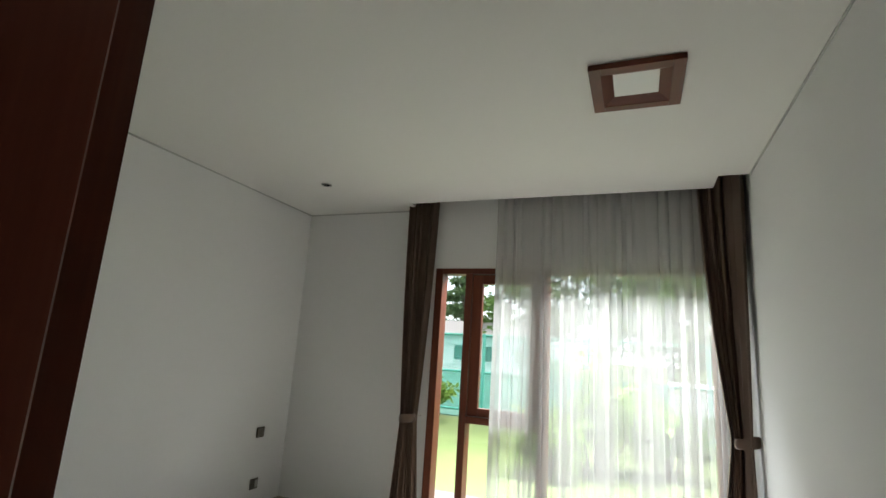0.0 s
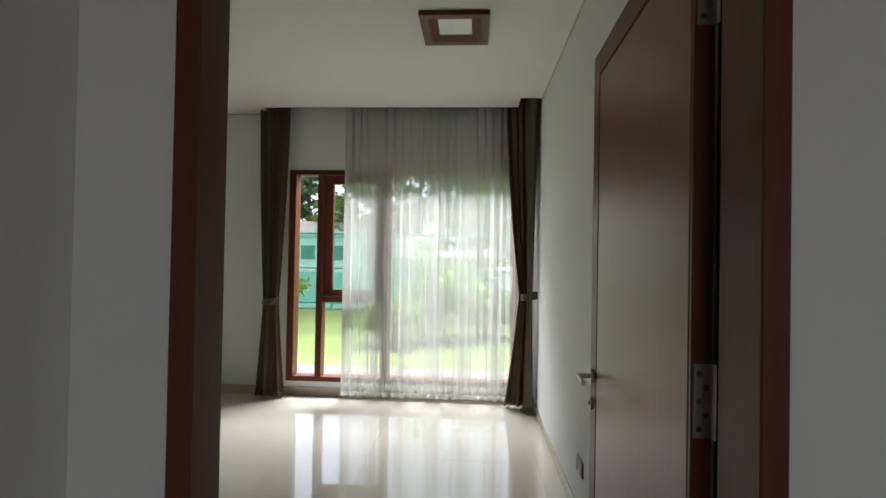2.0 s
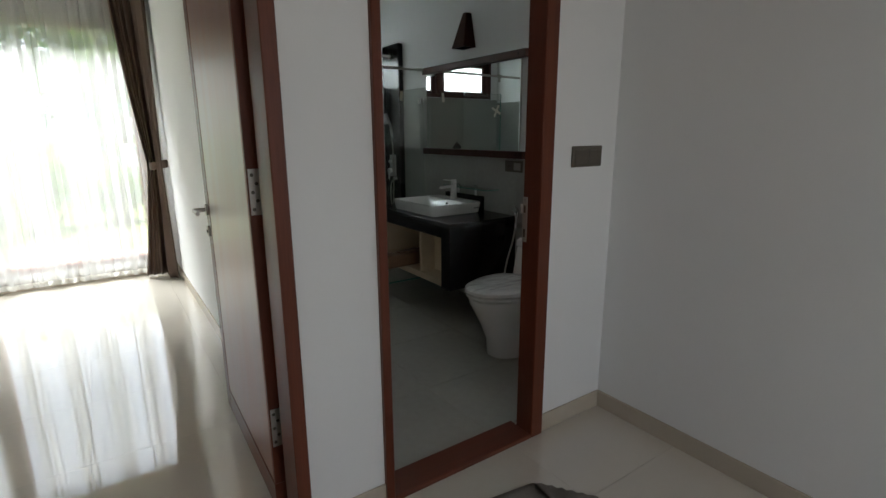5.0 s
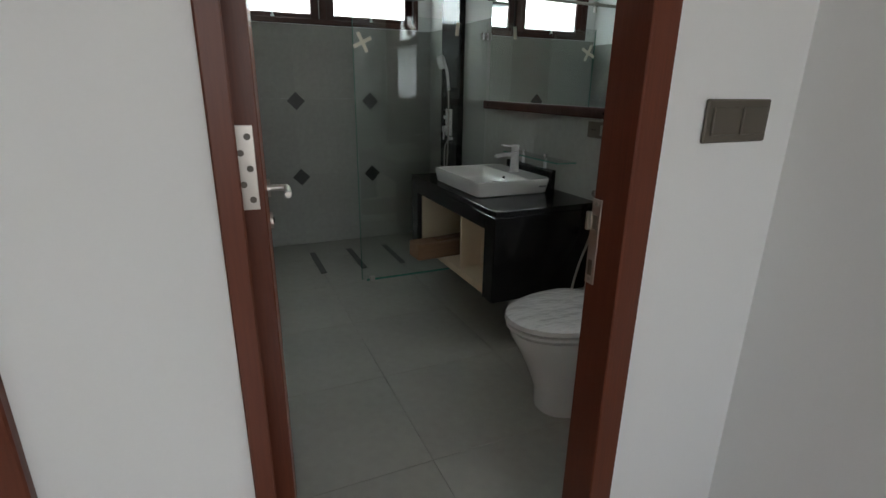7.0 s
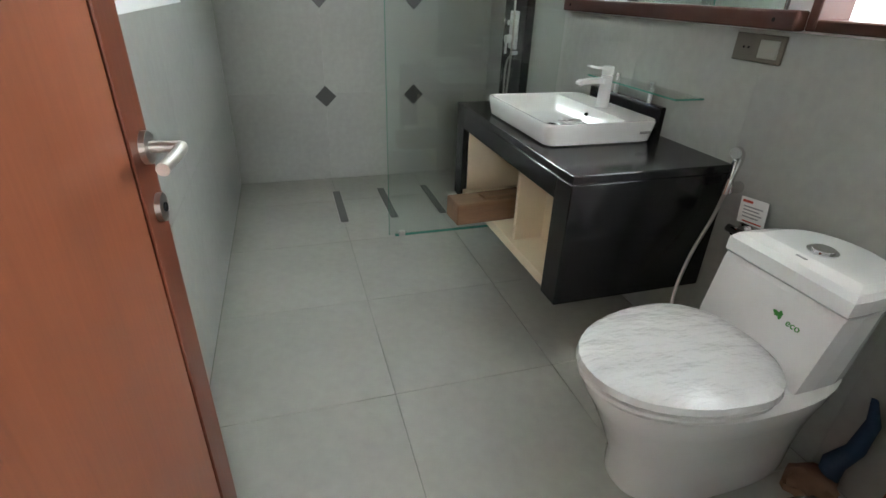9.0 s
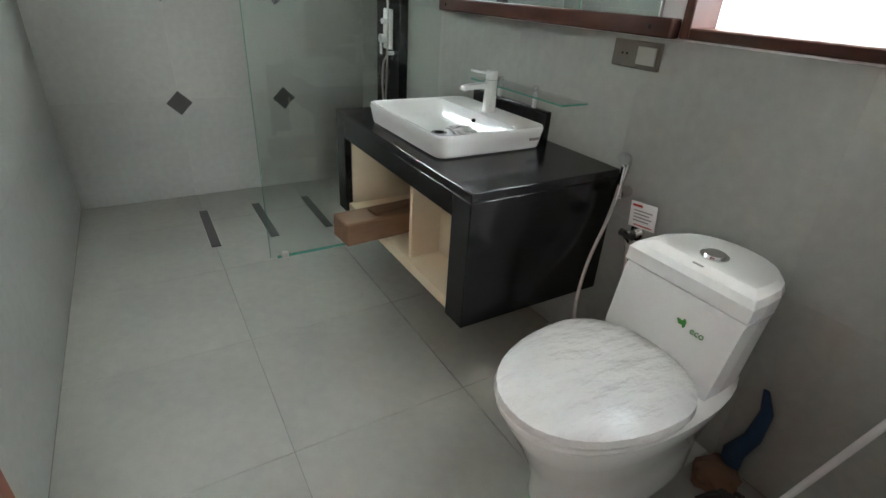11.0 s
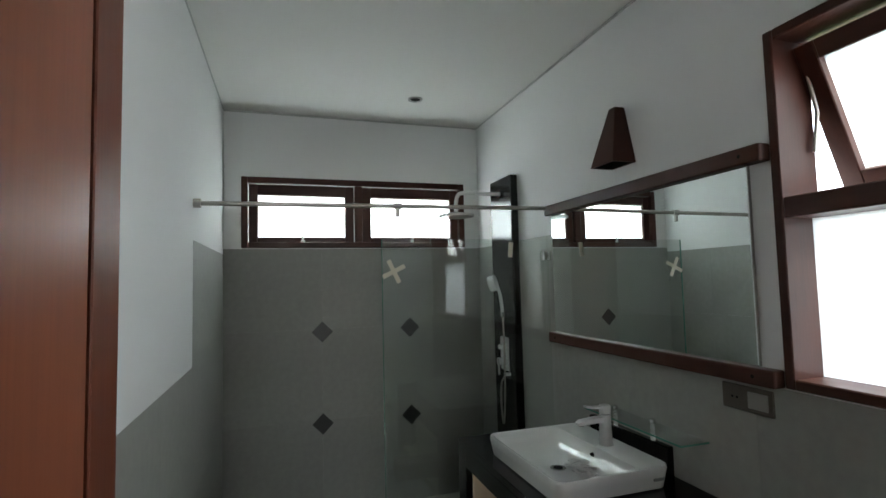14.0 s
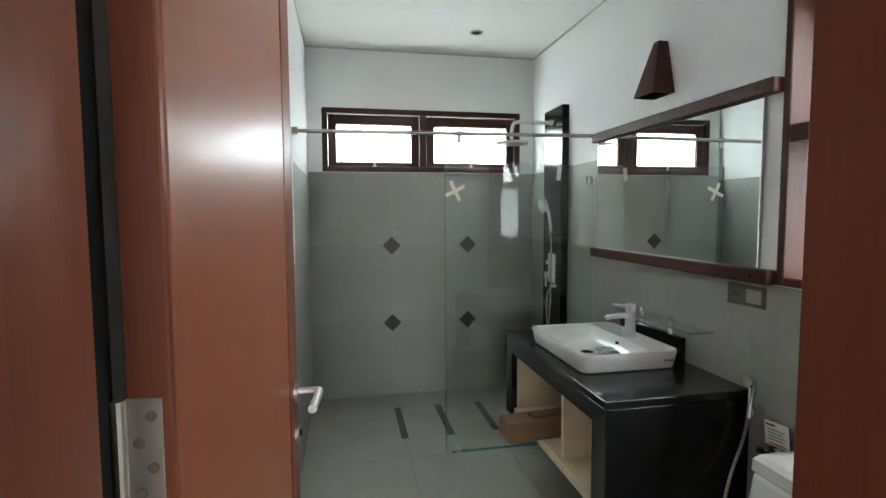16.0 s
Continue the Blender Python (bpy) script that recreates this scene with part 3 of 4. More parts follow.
def drape(line, z0, tie, label):
    d = thing("curtain", (line[0][0], line[0][1], 0), label, "curtain", "brown curtains at the window")
    ob = part("drape", drape_mesh(line, z0, RH + 0.14, 7, 0.036, tie, 0.95), DRAPE, d, smooth=True)
    so = ob.modifiers.new("thick", "SOLIDIFY")
    so.thickness = 0.004
    zt, px, py, keep = tie
    band = loft([[(px + math.cos(a) * rx, py + math.sin(a) * 0.055, zt + dz + 0.012 * math.cos(a)) for a in (2 * math.pi * k / 24 for k in range(24))]
                 for rx, dz in ((0.072, -0.034), (0.082, -0.015), (0.082, 0.015), (0.074, 0.034))], cap_top=False, cap_bot=False)
    part("tieback", band, DRAPE, d, "brown satin tieback", smooth=True)
    part("tieback_knot", box(px + 0.052, px + 0.082, py - 0.03, py + 0.0, zt - 0.012, zt + 0.03, 0.012, 3), DRAPE, d)
    part("tie_hook", tube([(px + 0.06, py, zt + 0.01), (px + 0.065, RY1, zt + 0.015)], 0.004, 8), STEEL, d)
    return d


drape([(-4.69, 4.05, 0), (-4.385, 4.05, 0)], 0.02, (0.955, -4.55, 4.04, 0.5), "dark brown satin curtain tied back beside the window")
drape([(-2.235, 4.02, 0), (-2.03, 4.0, 0), (-1.985, 3.74, 0)], 0.02, (1.075, -2.005, 3.88, 0.4), "dark brown satin curtain tied back in the room corner")
sheer = thing("sheer_curtain", (-2.9, 4.1, 0), "white translucent sheer curtain drawn across the window", "curtain")
part("veil", drape_mesh([(-3.83, 4.1, 0), (-2.06, 4.1, 0)], 0.075, RH + 0.14, 21, 0.03, rows=24, lap=0.019), SHEER, sheer, smooth=True)
part("hem", drape_mesh([(-3.83, 4.1, 0), (-2.06, 4.1, 0)], 0.03, 0.075, 21, 0.03, rows=3, lap=0.019), cloth("sheer_hem", (0.9, 0.89, 0.85), 0.15, 350, 0.55), sheer, "denser hem", smooth=True)
part("curtain_track", box(-4.62, -1.96, 4.085, 4.115, RH + 0.142, RH + 0.157), SATIN, sheer, "white curtain track")


# ---------- bathroom: shower ----------
def shower():
    col = thing("shower_column", (0, 2.9, 0), "black granite shower column with white fittings", "shower")
    x, y0, y1 = -0.055, 2.82, 3.13
    part("slab", box(x, -0.004, y0, y1, 0, 2.155, 0.004), BLACK, col)
    yc = 2.97
    arm = part("shower_arm", tube(arc_path([(x, yc, 2.055), (-0.16, yc, 2.055), (-0.3, yc, 2.055), (-0.345, yc, 2.04), (-0.36, yc, 1.99), (-0.36, yc, 1.93)], 6), 0.0125, 12), SATIN, col, "white bent shower arm", smooth=True)
    part("arm_rose", disc_bar((x, yc, 2.055), (x - 0.012, yc, 2.055), 0.03, 24), CHROME, arm)
    part("shower_head", loft([rrect(-0.36, yc, r, r, r * 0.98, z, 6) for r, z in ((0.105, 1.9), (0.11, 1.905), (0.108, 1.915), (0.03, 1.93))]), SATIN, col, "white overhead shower disc", smooth=True)
    mix = part("mixer_plate", box(x - 0.012, x, 2.9, 3.02, 0.93, 1.14, 0.008, 2), SATIN, col, "white square mixer plate")
    part("knob", disc_bar((x - 0.012, 2.985, 0.985), (x - 0.045, 2.985, 0.985), 0.024, 20), SATIN, mix)
    part("lever", box(x - 0.045, x - 0.032, 2.977, 2.993, 0.9, 0.985, 0.004), SATIN, mix)
    part("diverter", disc_bar((x - 0.012, 2.985, 1.075), (x - 0.035, 2.985, 1.075), 0.015, 16), SATIN, mix)
    part("outlet", disc_bar((x, 2.9, 0.915), (x - 0.04, 2.9, 0.915), 0.012, 14), SATIN, mix)
    hs = part("hand_shower", tube(arc_path([(x - 0.04, 2.9, 1.27), (x - 0.045, 2.9, 1.34), (x - 0.055, 2.905, 1.42), (x - 0.075, 2.93, 1.5)], 5), 0.011, 12), SATIN, col, "white hand shower in its holder", smooth=True)
    part("spray_face", disc_bar((x - 0.07, 2.92, 1.485), (x - 0.1, 2.945, 1.475), 0.05, 24), SATIN, hs)
    part("holder", box(x - 0.055, x, 2.885, 2.915, 1.27, 1.3, 0.005), CHROME, col)
    part("hose", tube(arc_path([(x - 0.04, 2.9, 1.27), (x - 0.045, 2.88, 1.05), (x - 0.05, 2.88, 0.8), (x - 0.05, 2.91, 0.62), (x - 0.05, 2.94, 0.72), (x - 0.05, 2.93, 0.85), (x - 0.04, 2.9, 0.905)], 8), 0.006, 8), STEEL, col, "thin steel shower hose", smooth=True)


shower()


def shower_screen():
    g = thing("shower_screen", (-0.46, 2.46, 0), "clear shower glass panel marked with a tape cross", "shower screen")
    p = part("glass_panel", box(-0.932, -0.012, 2.456, 2.464, 0.012, 1.715), SCREEN, g)
    p.visible_shadow = False
    part("glass_edge", box(-0.9345, -0.9325, 2.456, 2.464, 0.012, 1.715), EDGE, g)
    part("bottom_seal", box(-0.9, -0.02, 2.455, 2.465, 0.001, 0.011), EDGE, g)
    c = part("floor_clip", box(-0.88, -0.845, 2.445, 2.475, 0.0, 0.03, 0.004), STEEL, g)
    w = part("wall_clip", box(-0.055, -0.001, 2.44, 2.48, 1.6, 1.65, 0.003), CHROME, g)
    part("screw", disc_bar((-0.03, 2.44, 1.625), (-0.03, 2.436, 1.625), 0.007), STEEL, w)
    part("wall_clip", box(-0.055, -0.001, 2.44, 2.48, 0.25, 0.3, 0.003), CHROME, g)
    for a in (64, -26):
        bm = box(-0.062, 0.062, -0.0005, 0.0005, -0.011, 0.011)
        bm.transform(pose(-0.876, 2.4545 - (0.0006 if a > 0 else 0), 1.555, 0, a, 0))
        part("tape_strip", bm, TAPE, g, "cream masking tape strip")
    bm = box(-0.013, 0.013, -0.0005, 0.0005, -0.04, 0.04)
    bm.transform(pose(-0.24, 2.4546, 1.66, 0, 6, 0))
    part("tape_strip", bm, TAPE, g, "cream masking tape strip")
    r = thing("shower_rail", (-0.88, 2.4, 1.88), "brushed steel rail across the shower", "rail")
    part("bar", tube([(-1.75, 2.4, 1.865), (-0.015, 2.41, 1.88)], 0.0105, 14), STEEL, r, smooth=True)
    part("end_cap", disc_bar((-1.767, 2.4, 1.865), (-1.735, 2.4, 1.865), 0.02, 16), STEEL, r)
    part("end_cap", disc_bar((0, 2.41, 1.88), (-0.03, 2.41, 1.88), 0.018, 16), STEEL, r)
    h = part("glass_hanger", disc_bar((-0.862, 2.405, 1.873), (-0.862, 2.405, 1.82), 0.011, 14), STEEL, r)
    part("collar", disc_bar((-0.88, 2.4045, 1.8725), (-0.844, 2.4055, 1.8735), 0.0165, 14), STEEL, h)


shower_screen()
for i, x in enumerate((-1.15, -0.85, -0.545)):
    d = thing("floor_drain", (x, 2.95, 0), "narrow black slot drain let into the floor", "drain", "slot drains in the shower")
    part("channel", box(x - 0.027, x + 0.027, 2.7, 3.21, 0.0005, 0.003), STEEL, d)
    part("grate", box(x - 0.024, x + 0.024, 2.703, 3.207, 0.003, 0.0055, 0.001), DARKT, d)


# ---------- bathroom: mirror wall ----------
def mirror():
    m = thing("mirror", (0, 1.76, 1.2), "large mirror held between two red-brown wooden rails", "mirror")
    part("glass", box(-0.022, -0.016, 1.208, 2.395, 1.2, 1.85, 0.002), MIRROR, m)
    part("backing", box(-0.015, -0.002, 1.213, 2.39, 1.205, 1.845), GREYP, m)
    for z0, z1 in ((1.838, 1.892), (1.166, 1.219)):
        r = part("rail", box(-0.048, -0.001, 1.14, 2.425, z0, z1, 0.006, 2), WINY, m, "red-brown wooden rail")
        for y in (1.21, 2.36):
            part("plug", disc_bar((-0.0485, y, (z0 + z1) / 2), (-0.0475, y, (z0 + z1) / 2), 0.006, 12), DARK, r)


mirror()


def sconce():
    s = thing("wall_lamp", (0, 1.78, 1.98), "brown tapered wooden wall lamp above the mirror", "lamp")
    y0, y1, zb, zt = 1.73, 1.885, 1.975, 2.225
    rings = [[(-0.002, y0, zb), (-0.002, y1, zb), (-0.115, y1, zb), (-0.115, y0, zb)],
             [(-0.002, 1.788, zt), (-0.002, 1.828, zt), (-0.05, 1.828, zt), (-0.05, 1.788, zt)]]
    part("shade", loft(rings, cap_bot=False), WINZ, s)
    inner = [[(-0.012, y0 + 0.01, zb), (-0.012, y1 - 0.01, zb), (-0.105, y1 - 0.01, zb), (-0.105, y0 + 0.01, zb)],
             [(-0.012, 1.798, zt - 0.02), (-0.012, 1.818, zt - 0.02), (-0.04, 1.818, zt - 0.02), (-0.04, 1.798, zt - 0.02)]]
    part("inner_shade", loft(inner, cap_bot=False), DARK, s)
    rim = bmesh.new()
    a = [rim.verts.new(p) for p in rings[0]]
    b = [rim.verts.new(p) for p in inner[0]]
    for k in range(4):
        rim.faces.new((a[k], a[(k + 1) % 4], b[(k + 1) % 4], b[k]))
    part("rim", rim, WINZ, s)
    part("bulb_holder", disc_bar((-0.05, 1.808, 2.12), (-0.05, 1.808, 2.06), 0.02), SATIN, s)


sconce()


def socket_plate(name, origin, axis, w, h, label, kind):
    """A wall plate on a wall whose face looks along the axis; w along the wall, h up."""
    s = thing(name, origin, label, "switch" if kind == "switch" else "socket")
    turn = {"-x": 90, "-y": 180, "+x": -90}[axis]
    m = Matrix.Translation(origin) @ pose(0, 0, 0, 0, 0, turn)

    def put(n, mat, *r, bev=0.002, par=None):
        bm = box(*r, bev)
        bm.transform(m)
        return part(n, bm, mat, par or s)
    put("plate", TAUPE, -w / 2, w / 2, 0.0005, 0.009, -h / 2, h / 2, bev=0.003)
    n = 2
    for i in range(n):
        c = (i - 0.5) * w * 0.46
        if kind == "switch" or i == 0:
            put("rocker", TAUPE if kind == "switch" else GREYP, c - w * 0.19, c + w * 0.19, 0.009, 0.014, -h * 0.32, h * 0.32)
        else:
            bm = disc_bar(Vector((c, 0.006, 0)), Vector((c, 0.0095, 0)), h * 0.31, 20)
            bm.transform(m)
            o = part("outlet", bm, TAUPE, s)
            for dx in (-0.009, 0.009):
                bm = disc_bar(Vector((c + dx, 0.0094, 0)), Vector((c + dx, 0.011, 0)), 0.0035, 10)
                bm.transform(m)
                part("pin_hole", bm, DARK, o)
    return s


socket_plate("switch", (-0.737, 0.0195, 1.246), "-y", 0.19, 0.088, "taupe double light switch beside the bathroom door", "switch")
socket_plate("socket", (-0.004, 1.266, 1.11), "-x", 0.182, 0.08, "taupe socket and switch plate under the mirror rail", "mix")
socket_plate("socket", (RX1, 1.92, 0.325), "-x", 0.15, 0.085, "taupe socket plate low on the bedroom wall", "mix")
socket_plate("switch", (RX0, 3.8, 0.71), "+x", 0.1, 0.09, "taupe switch plate on the bedroom wall", "switch")
socket_plate("socket", (RX0, 3.8, 0.27), "+x", 0.1, 0.09, "taupe socket plate low on the bedroom wall", "mix")


# ---------- bathroom: vanity ----------
def vanity():
    v = thing("vanity", (0, 1.8, 0.3), "wall-hung black granite vanity with cream open shelves", "vanity")
    x, y0, y1, zb, zt = -0.603, 1.23, 2.34, 0.29, 0.754
    part("countertop", box(x, -0.004, y0, y1, zt - 0.03, zt, 0.003), BLACK, v)
    part("apron", box(x, x + 0.03, y0 + 0.1, y1 - 0.1, 0.648, zt - 0.03, 0.002), BLACK, v)
    part("side_panel", box(x, -0.004, y0, y0 + 0.1, zb, zt - 0.03, 0.003), BLACK, v)
    part("side_panel", box(x, -0.004, y1 - 0.1, y1, zb, zt - 0.03, 0.003), BLACK, v)
    part("shelf", box(x + 0.012, -0.004, y0 + 0.1, y1 - 0.1, zb + 0.005, 0.338, 0.002), CREAM, v, "cream shelf board")
    part("divider", box(x + 0.03, -0.02, 1.64, 1.66, 0.338, 0.724, 0.001), CREAM, v, "cream divider")
    part("back_panel", box(-0.45, -0.435, y0 + 0.1, 1.64, 0.338, 0.724, 0.001), CREAM, v, "cream back panel")
    part("back_panel", box(-0.02, -0.005, 1.66, y1 - 0.1, 0.338, 0.724, 0.001), CREAM, v, "cream back panel")
    part("inner_lining", box(x + 0.03, -0.02, y1 - 0.112, y1 - 0.101, 0.338, 0.724, 0.001), CREAM, v, "cream lining board")
    part("splashback", box(-0.032, -0.004, 1.6, 2.1, zt, 0.862, 0.003), BLACK, v)
    t = thing("timber_offcut", (-0.5, 1.95, 0.35), "rough brown timber block lying on the vanity shelf", "timber")
    bm = box(-0.26, 0.26, -0.065, 0.065, 0, 0.095, 0.005)
    bm.transform(pose(-0.505, 1.9, 0.339, 0, 0, 4))
    part("block", bm, RAWW, t)
    bm = box(-0.1, 0.1, -0.03, 0.03, 0, 0.012, 0.002)
    bm.transform(pose(-0.53, 1.9, 0.4345, 0, 0, 10))
    part("loose_strip", bm, RAWW, t, "paler wood strip on top")


vanity()


def basin():
    b = thing("washbasin", (-0.3, 1.86, 0.757), "white rectangular porcelain basin with rounded corners", "basin")
    cx, cy, hx, hy, z0, z1 = -0.324, 1.802, 0.232, 0.292, 0.754, 0.836
    rings = [rrect(cx, cy, hx - 0.02, hy - 0.02, 0.035, z0), rrect(cx, cy, hx - 0.012, hy - 0.012, 0.04, z0 + 0.006), rrect(cx, cy, hx - 0.004, hy - 0.004, 0.045, z1 - 0.035),
             rrect(cx, cy, hx, hy, 0.045, z1 - 0.008), rrect(cx, cy, hx - 0.003, hy - 0.003, 0.045, z1), rrect(cx, cy, hx - 0.012, hy - 0.012, 0.04, z1)]
    ix, ihx, ihy = cx - 0.055, hx - 0.072, hy - 0.016
    rings += [rrect(ix, cy, ihx, ihy, 0.038, z1 - 0.003), rrect(ix, cy, ihx - 0.004, ihy - 0.004, 0.038, z1 - 0.012), rrect(ix, cy, ihx - 0.03, ihy - 0.035, 0.05, z1 - 0.052),
              rrect(ix, cy, ihx - 0.06, ihy - 0.08, 0.05, z1 - 0.066), rrect(ix, cy, 0.03, 0.03, 0.029, z1 - 0.072)]
    part("bowl", loft(rings), PORC, b, smooth=True)
    part("drain_ring", disc_bar((ix, cy, z1 - 0.073), (ix, cy, z1 - 0.069), 0.031, 24), CHROME, b, "chrome drain ring")
    part("drain_hole", disc_bar((ix, cy, z1 - 0.0692), (ix, cy, z1 - 0.0682), 0.019, 20), DARK, b)
    part("overflow", disc_bar((ix + ihx - 0.012, cy - 0.02, z1 - 0.035), (ix + ihx - 0.02, cy - 0.02, z1 - 0.037), 0.0125, 18), DARK, b, "dark overflow hole")
    part("maker_mark", box(cx + 0.15, cx + 0.195, cy - hy - 0.0012, cy - hy + 0.003, z1 - 0.045, z1 - 0.036), GREYINK, b, "small printed mark")
    for dx, dy, s in ((0.02, 0.0, 0.06), (0.045, 0.05, 0.04), (0.0, -0.06, 0.045)):
        bm = bmesh.new()
        bmesh.ops.create_grid(bm, x_segments=8, y_segments=8, size=s)
        for v in bm.verts:
            v.co.z = 0.012 * noise.noise(v.co * 40 + Vector((dx * 90, dy * 70, 0))) + 0.008
            v.co.x *= 0.55
        bm.transform(pose(ix + dx + 0.05, cy - 0.05 + dy, z1 - 0.064, 0, 12, 30 + dx * 900))
        part("plastic_scrap", bm, PLASTIC, b, "scrap of clear plastic wrap", smooth=True)
    # tap
    t = thing("basin_tap", (-0.14, 1.87, z1), "tall white single-lever basin tap", "tap")
    tx, ty = -0.168, 1.785
    part("body", loft([rrect(tx, ty, r, r, r * 0.9, z, 5) for r, z in ((0.028, z1 - 0.001), (0.025, z1 + 0.006), (0.0225, z1 + 0.08), (0.022, z1 + 0.118))]), SATIN, t, smooth=True)
    part("spout", loft([[(tx - d, ty + sy * w, z1 + 0.1 + sz * h + dz) for sy, sz in ((-1, -1), (1, -1), (1, 1), (-1, 1))] for d, w, h, dz in ((0.0, 0.017, 0.011, 0), (0.06, 0.017, 0.009, 0), (0.115, 0.016, 0.008, -0.004), (0.13, 0.013, 0.005, -0.008))]), SATIN, t)
    part("aerator", disc_bar((tx - 0.112, ty, z1 + 0.09), (tx - 0.112, ty, z1 + 0.082), 0.011, 16), CHROME, t)
    part("cap", loft([rrect(tx, ty, r, r, r * 0.9, z, 5) for r, z in ((0.0215, z1 + 0.122), (0.0225, z1 + 0.126), (0.0225, z1 + 0.15), (0.02, z1 + 0.154))]), SATIN, t, smooth=True)
    part("lever", loft([[(tx - d, ty + sy * w, z1 + 0.146 + sz * 0.004 + dz) for sy, sz in ((-1, -1), (1, -1), (1, 1), (-1, 1))] for d, w, dz in ((0.0, 0.016, 0), (0.05, 0.012, 0.003), (0.09, 0.011, 0.01))]), SATIN, t, "flat lever")
    # glass shelf
    g = thing("glass_shelf", (-0.06, 1.77, 0.92), "small green-edged glass shelf on two posts", "shelf")
    part("glass", box(-0.125, -0.006, 1.43, 1.99, 0.924, 0.93, 0.001), SCREEN, g)
    part("front_edge", box(-0.1265, -0.1255, 1.43, 1.99, 0.924, 0.93), EDGE, g)
    part("side_edge", box(-0.1255, -0.006, 1.428, 1.4295, 0.924, 0.93), EDGE, g)
    for y in (1.69, 1.92):
        p = part("post", disc_bar((-0.02, y, 0.8625), (-0.02, y, 0.9225), 0.009, 14), SATIN, g, "white shelf post")
        part("post_cap", disc_bar((-0.02, y, 0.9305), (-0.02, y, 0.943), 0.011, 14), CHROME, p)


basin()


# ---------- bathroom: toilet ----------
def oval(cx, cy, front, back, hw, z, n=40, k=2.3):
    """An egg-shaped ring: longer towards the front (-x)."""
    out = []
    for i in range(n):
        a = 2 * math.pi * i / n
        c, s = math.cos(a), math.sin(a)
        r = (abs(c) ** k + abs(s) ** k) ** (-1 / k)
        out.append((cx + (back if c > 0 else front) * c * r, cy + hw * s * r, z))
    return out


def toilet():
    t = thing("toilet", (-0.35, 0.76, 0), "white one-piece toilet with plastic-wrapped lid", "toilet")
    cy = 0.765
    cb0 = 0.762
    rings = [oval(-0.345, cb0, 0.275, 0.32, 0.128, 0.001, k=2.6), oval(-0.345, cb0, 0.278, 0.32, 0.13, 0.02, k=2.6), oval(-0.345, cb0, 0.285, 0.32, 0.13, 0.1, k=2.6), oval(-0.355, cb0, 0.318, 0.325, 0.148, 0.2, k=2.5),
             oval(-0.368, cb0, 0.355, 0.335, 0.176, 0.3, k=2.4), oval(-0.376, cb0, 0.378, 0.345, 0.193, 0.355, k=2.35), oval(-0.376, cb0, 0.384, 0.345, 0.197, 0.385, k=2.35), oval(-0.376, cb0, 0.368, 0.34, 0.183, 0.395, k=2.35)]
    part("bowl", loft(rings), PORC, t, smooth=True)
    part("seat", loft([oval(-0.456, cb0, 0.318, 0.16, 0.192, 0.398, k=2.15), oval(-0.456, cb0, 0.324, 0.165, 0.198, 0.404, k=2.15), oval(-0.456, cb0, 0.324, 0.165, 0.198, 0.414, k=2.15), oval(-0.456, cb0, 0.318, 0.16, 0.192, 0.418, k=2.15)]), PORC, t, smooth=True)
    lid = loft([oval(-0.456, cb0, 0.32, 0.163, 0.198, 0.42, k=2.15), oval(-0.456, cb0, 0.33, 0.17, 0.206, 0.43, k=2.15), oval(-0.456, cb0, 0.325, 0.168, 0.202, 0.447, k=2.15), oval(-0.456, cb0, 0.298, 0.154, 0.185, 0.456, k=2.15), oval(-0.456, cb0, 0.2, 0.11, 0.13, 0.459, k=2.15), oval(-0.456, cb0, 0.1, 0.06, 0.06, 0.46, k=2.15)])
    part("lid", lid, PLASTIC, t, "closed lid wrapped in clear plastic", smooth=True)

    def ring(xf, hw, z, r=0.03):
        """Tank outline: flat front, rounded back against the wall."""
        out = [(xf, cy - hw, z), (xf, cy - hw / 3, z), (xf, cy + hw / 3, z), (xf, cy + hw, z)]
        n = 14
        for i in range(n + 1):
            a = math.pi * i / n
            out.append((xf + 0.06 + (-0.012 - (xf + 0.06)) * math.sin(a) ** 0.75, cy + hw * math.cos(a), z))
        return out
    part("tank", loft([ring(-0.3, 0.165, 0.395), ring(-0.295, 0.168, 0.44), ring(-0.262, 0.172, 0.6), ring(-0.255, 0.173, 0.612)]), PORC, t)
    lidr = [ring(-0.26, 0.172, 0.616), ring(-0.265, 0.176, 0.622), ring(-0.262, 0.176, 0.658), ring(-0.245, 0.166, 0.673), ring(-0.2, 0.14, 0.679)]
    tl = part("tank_lid", loft(lidr), PORC, t)
    part("button_ring", disc_bar((-0.14, cy + 0.008, 0.677), (-0.14, cy + 0.008, 0.683), 0.036, 28), CHROME, tl, "chrome ring")
    part("flush_button", disc_bar((-0.14, cy + 0.008, 0.683), (-0.14, cy + 0.008, 0.689), 0.027, 28), CHROME, tl, "chrome flush button")
    part("maker_mark", box(-0.222, -0.216, cy - 0.014, cy + 0.014, 0.6775, 0.6795), GREYINK, tl)
    # small green leaf mark with three letters on the tank front
    tilt = Matrix.Translation((-0.2775, 0.68, 0.53)) @ pose(0, 0, 0, 78, 0, -90)
    cu = bpy.data.curves.new("mark", "FONT")
    cu.body, cu.size, cu.extrude, cu.align_x = "eco", 0.026, 0.0008, "CENTER"
    tmp = bpy.data.objects.new("mark", cu)
    me = bpy.data.meshes.new_from_object(tmp)
    bpy.data.objects.remove(tmp)
    me.transform(tilt @ Matrix.Translation((0, 0, 0.004)))
    me.materials.append(GREENINK)
    ob = new("printed_mark", me)
    ob.parent = t
    ob.matrix_parent_inverse = t.matrix_basis.inverted()
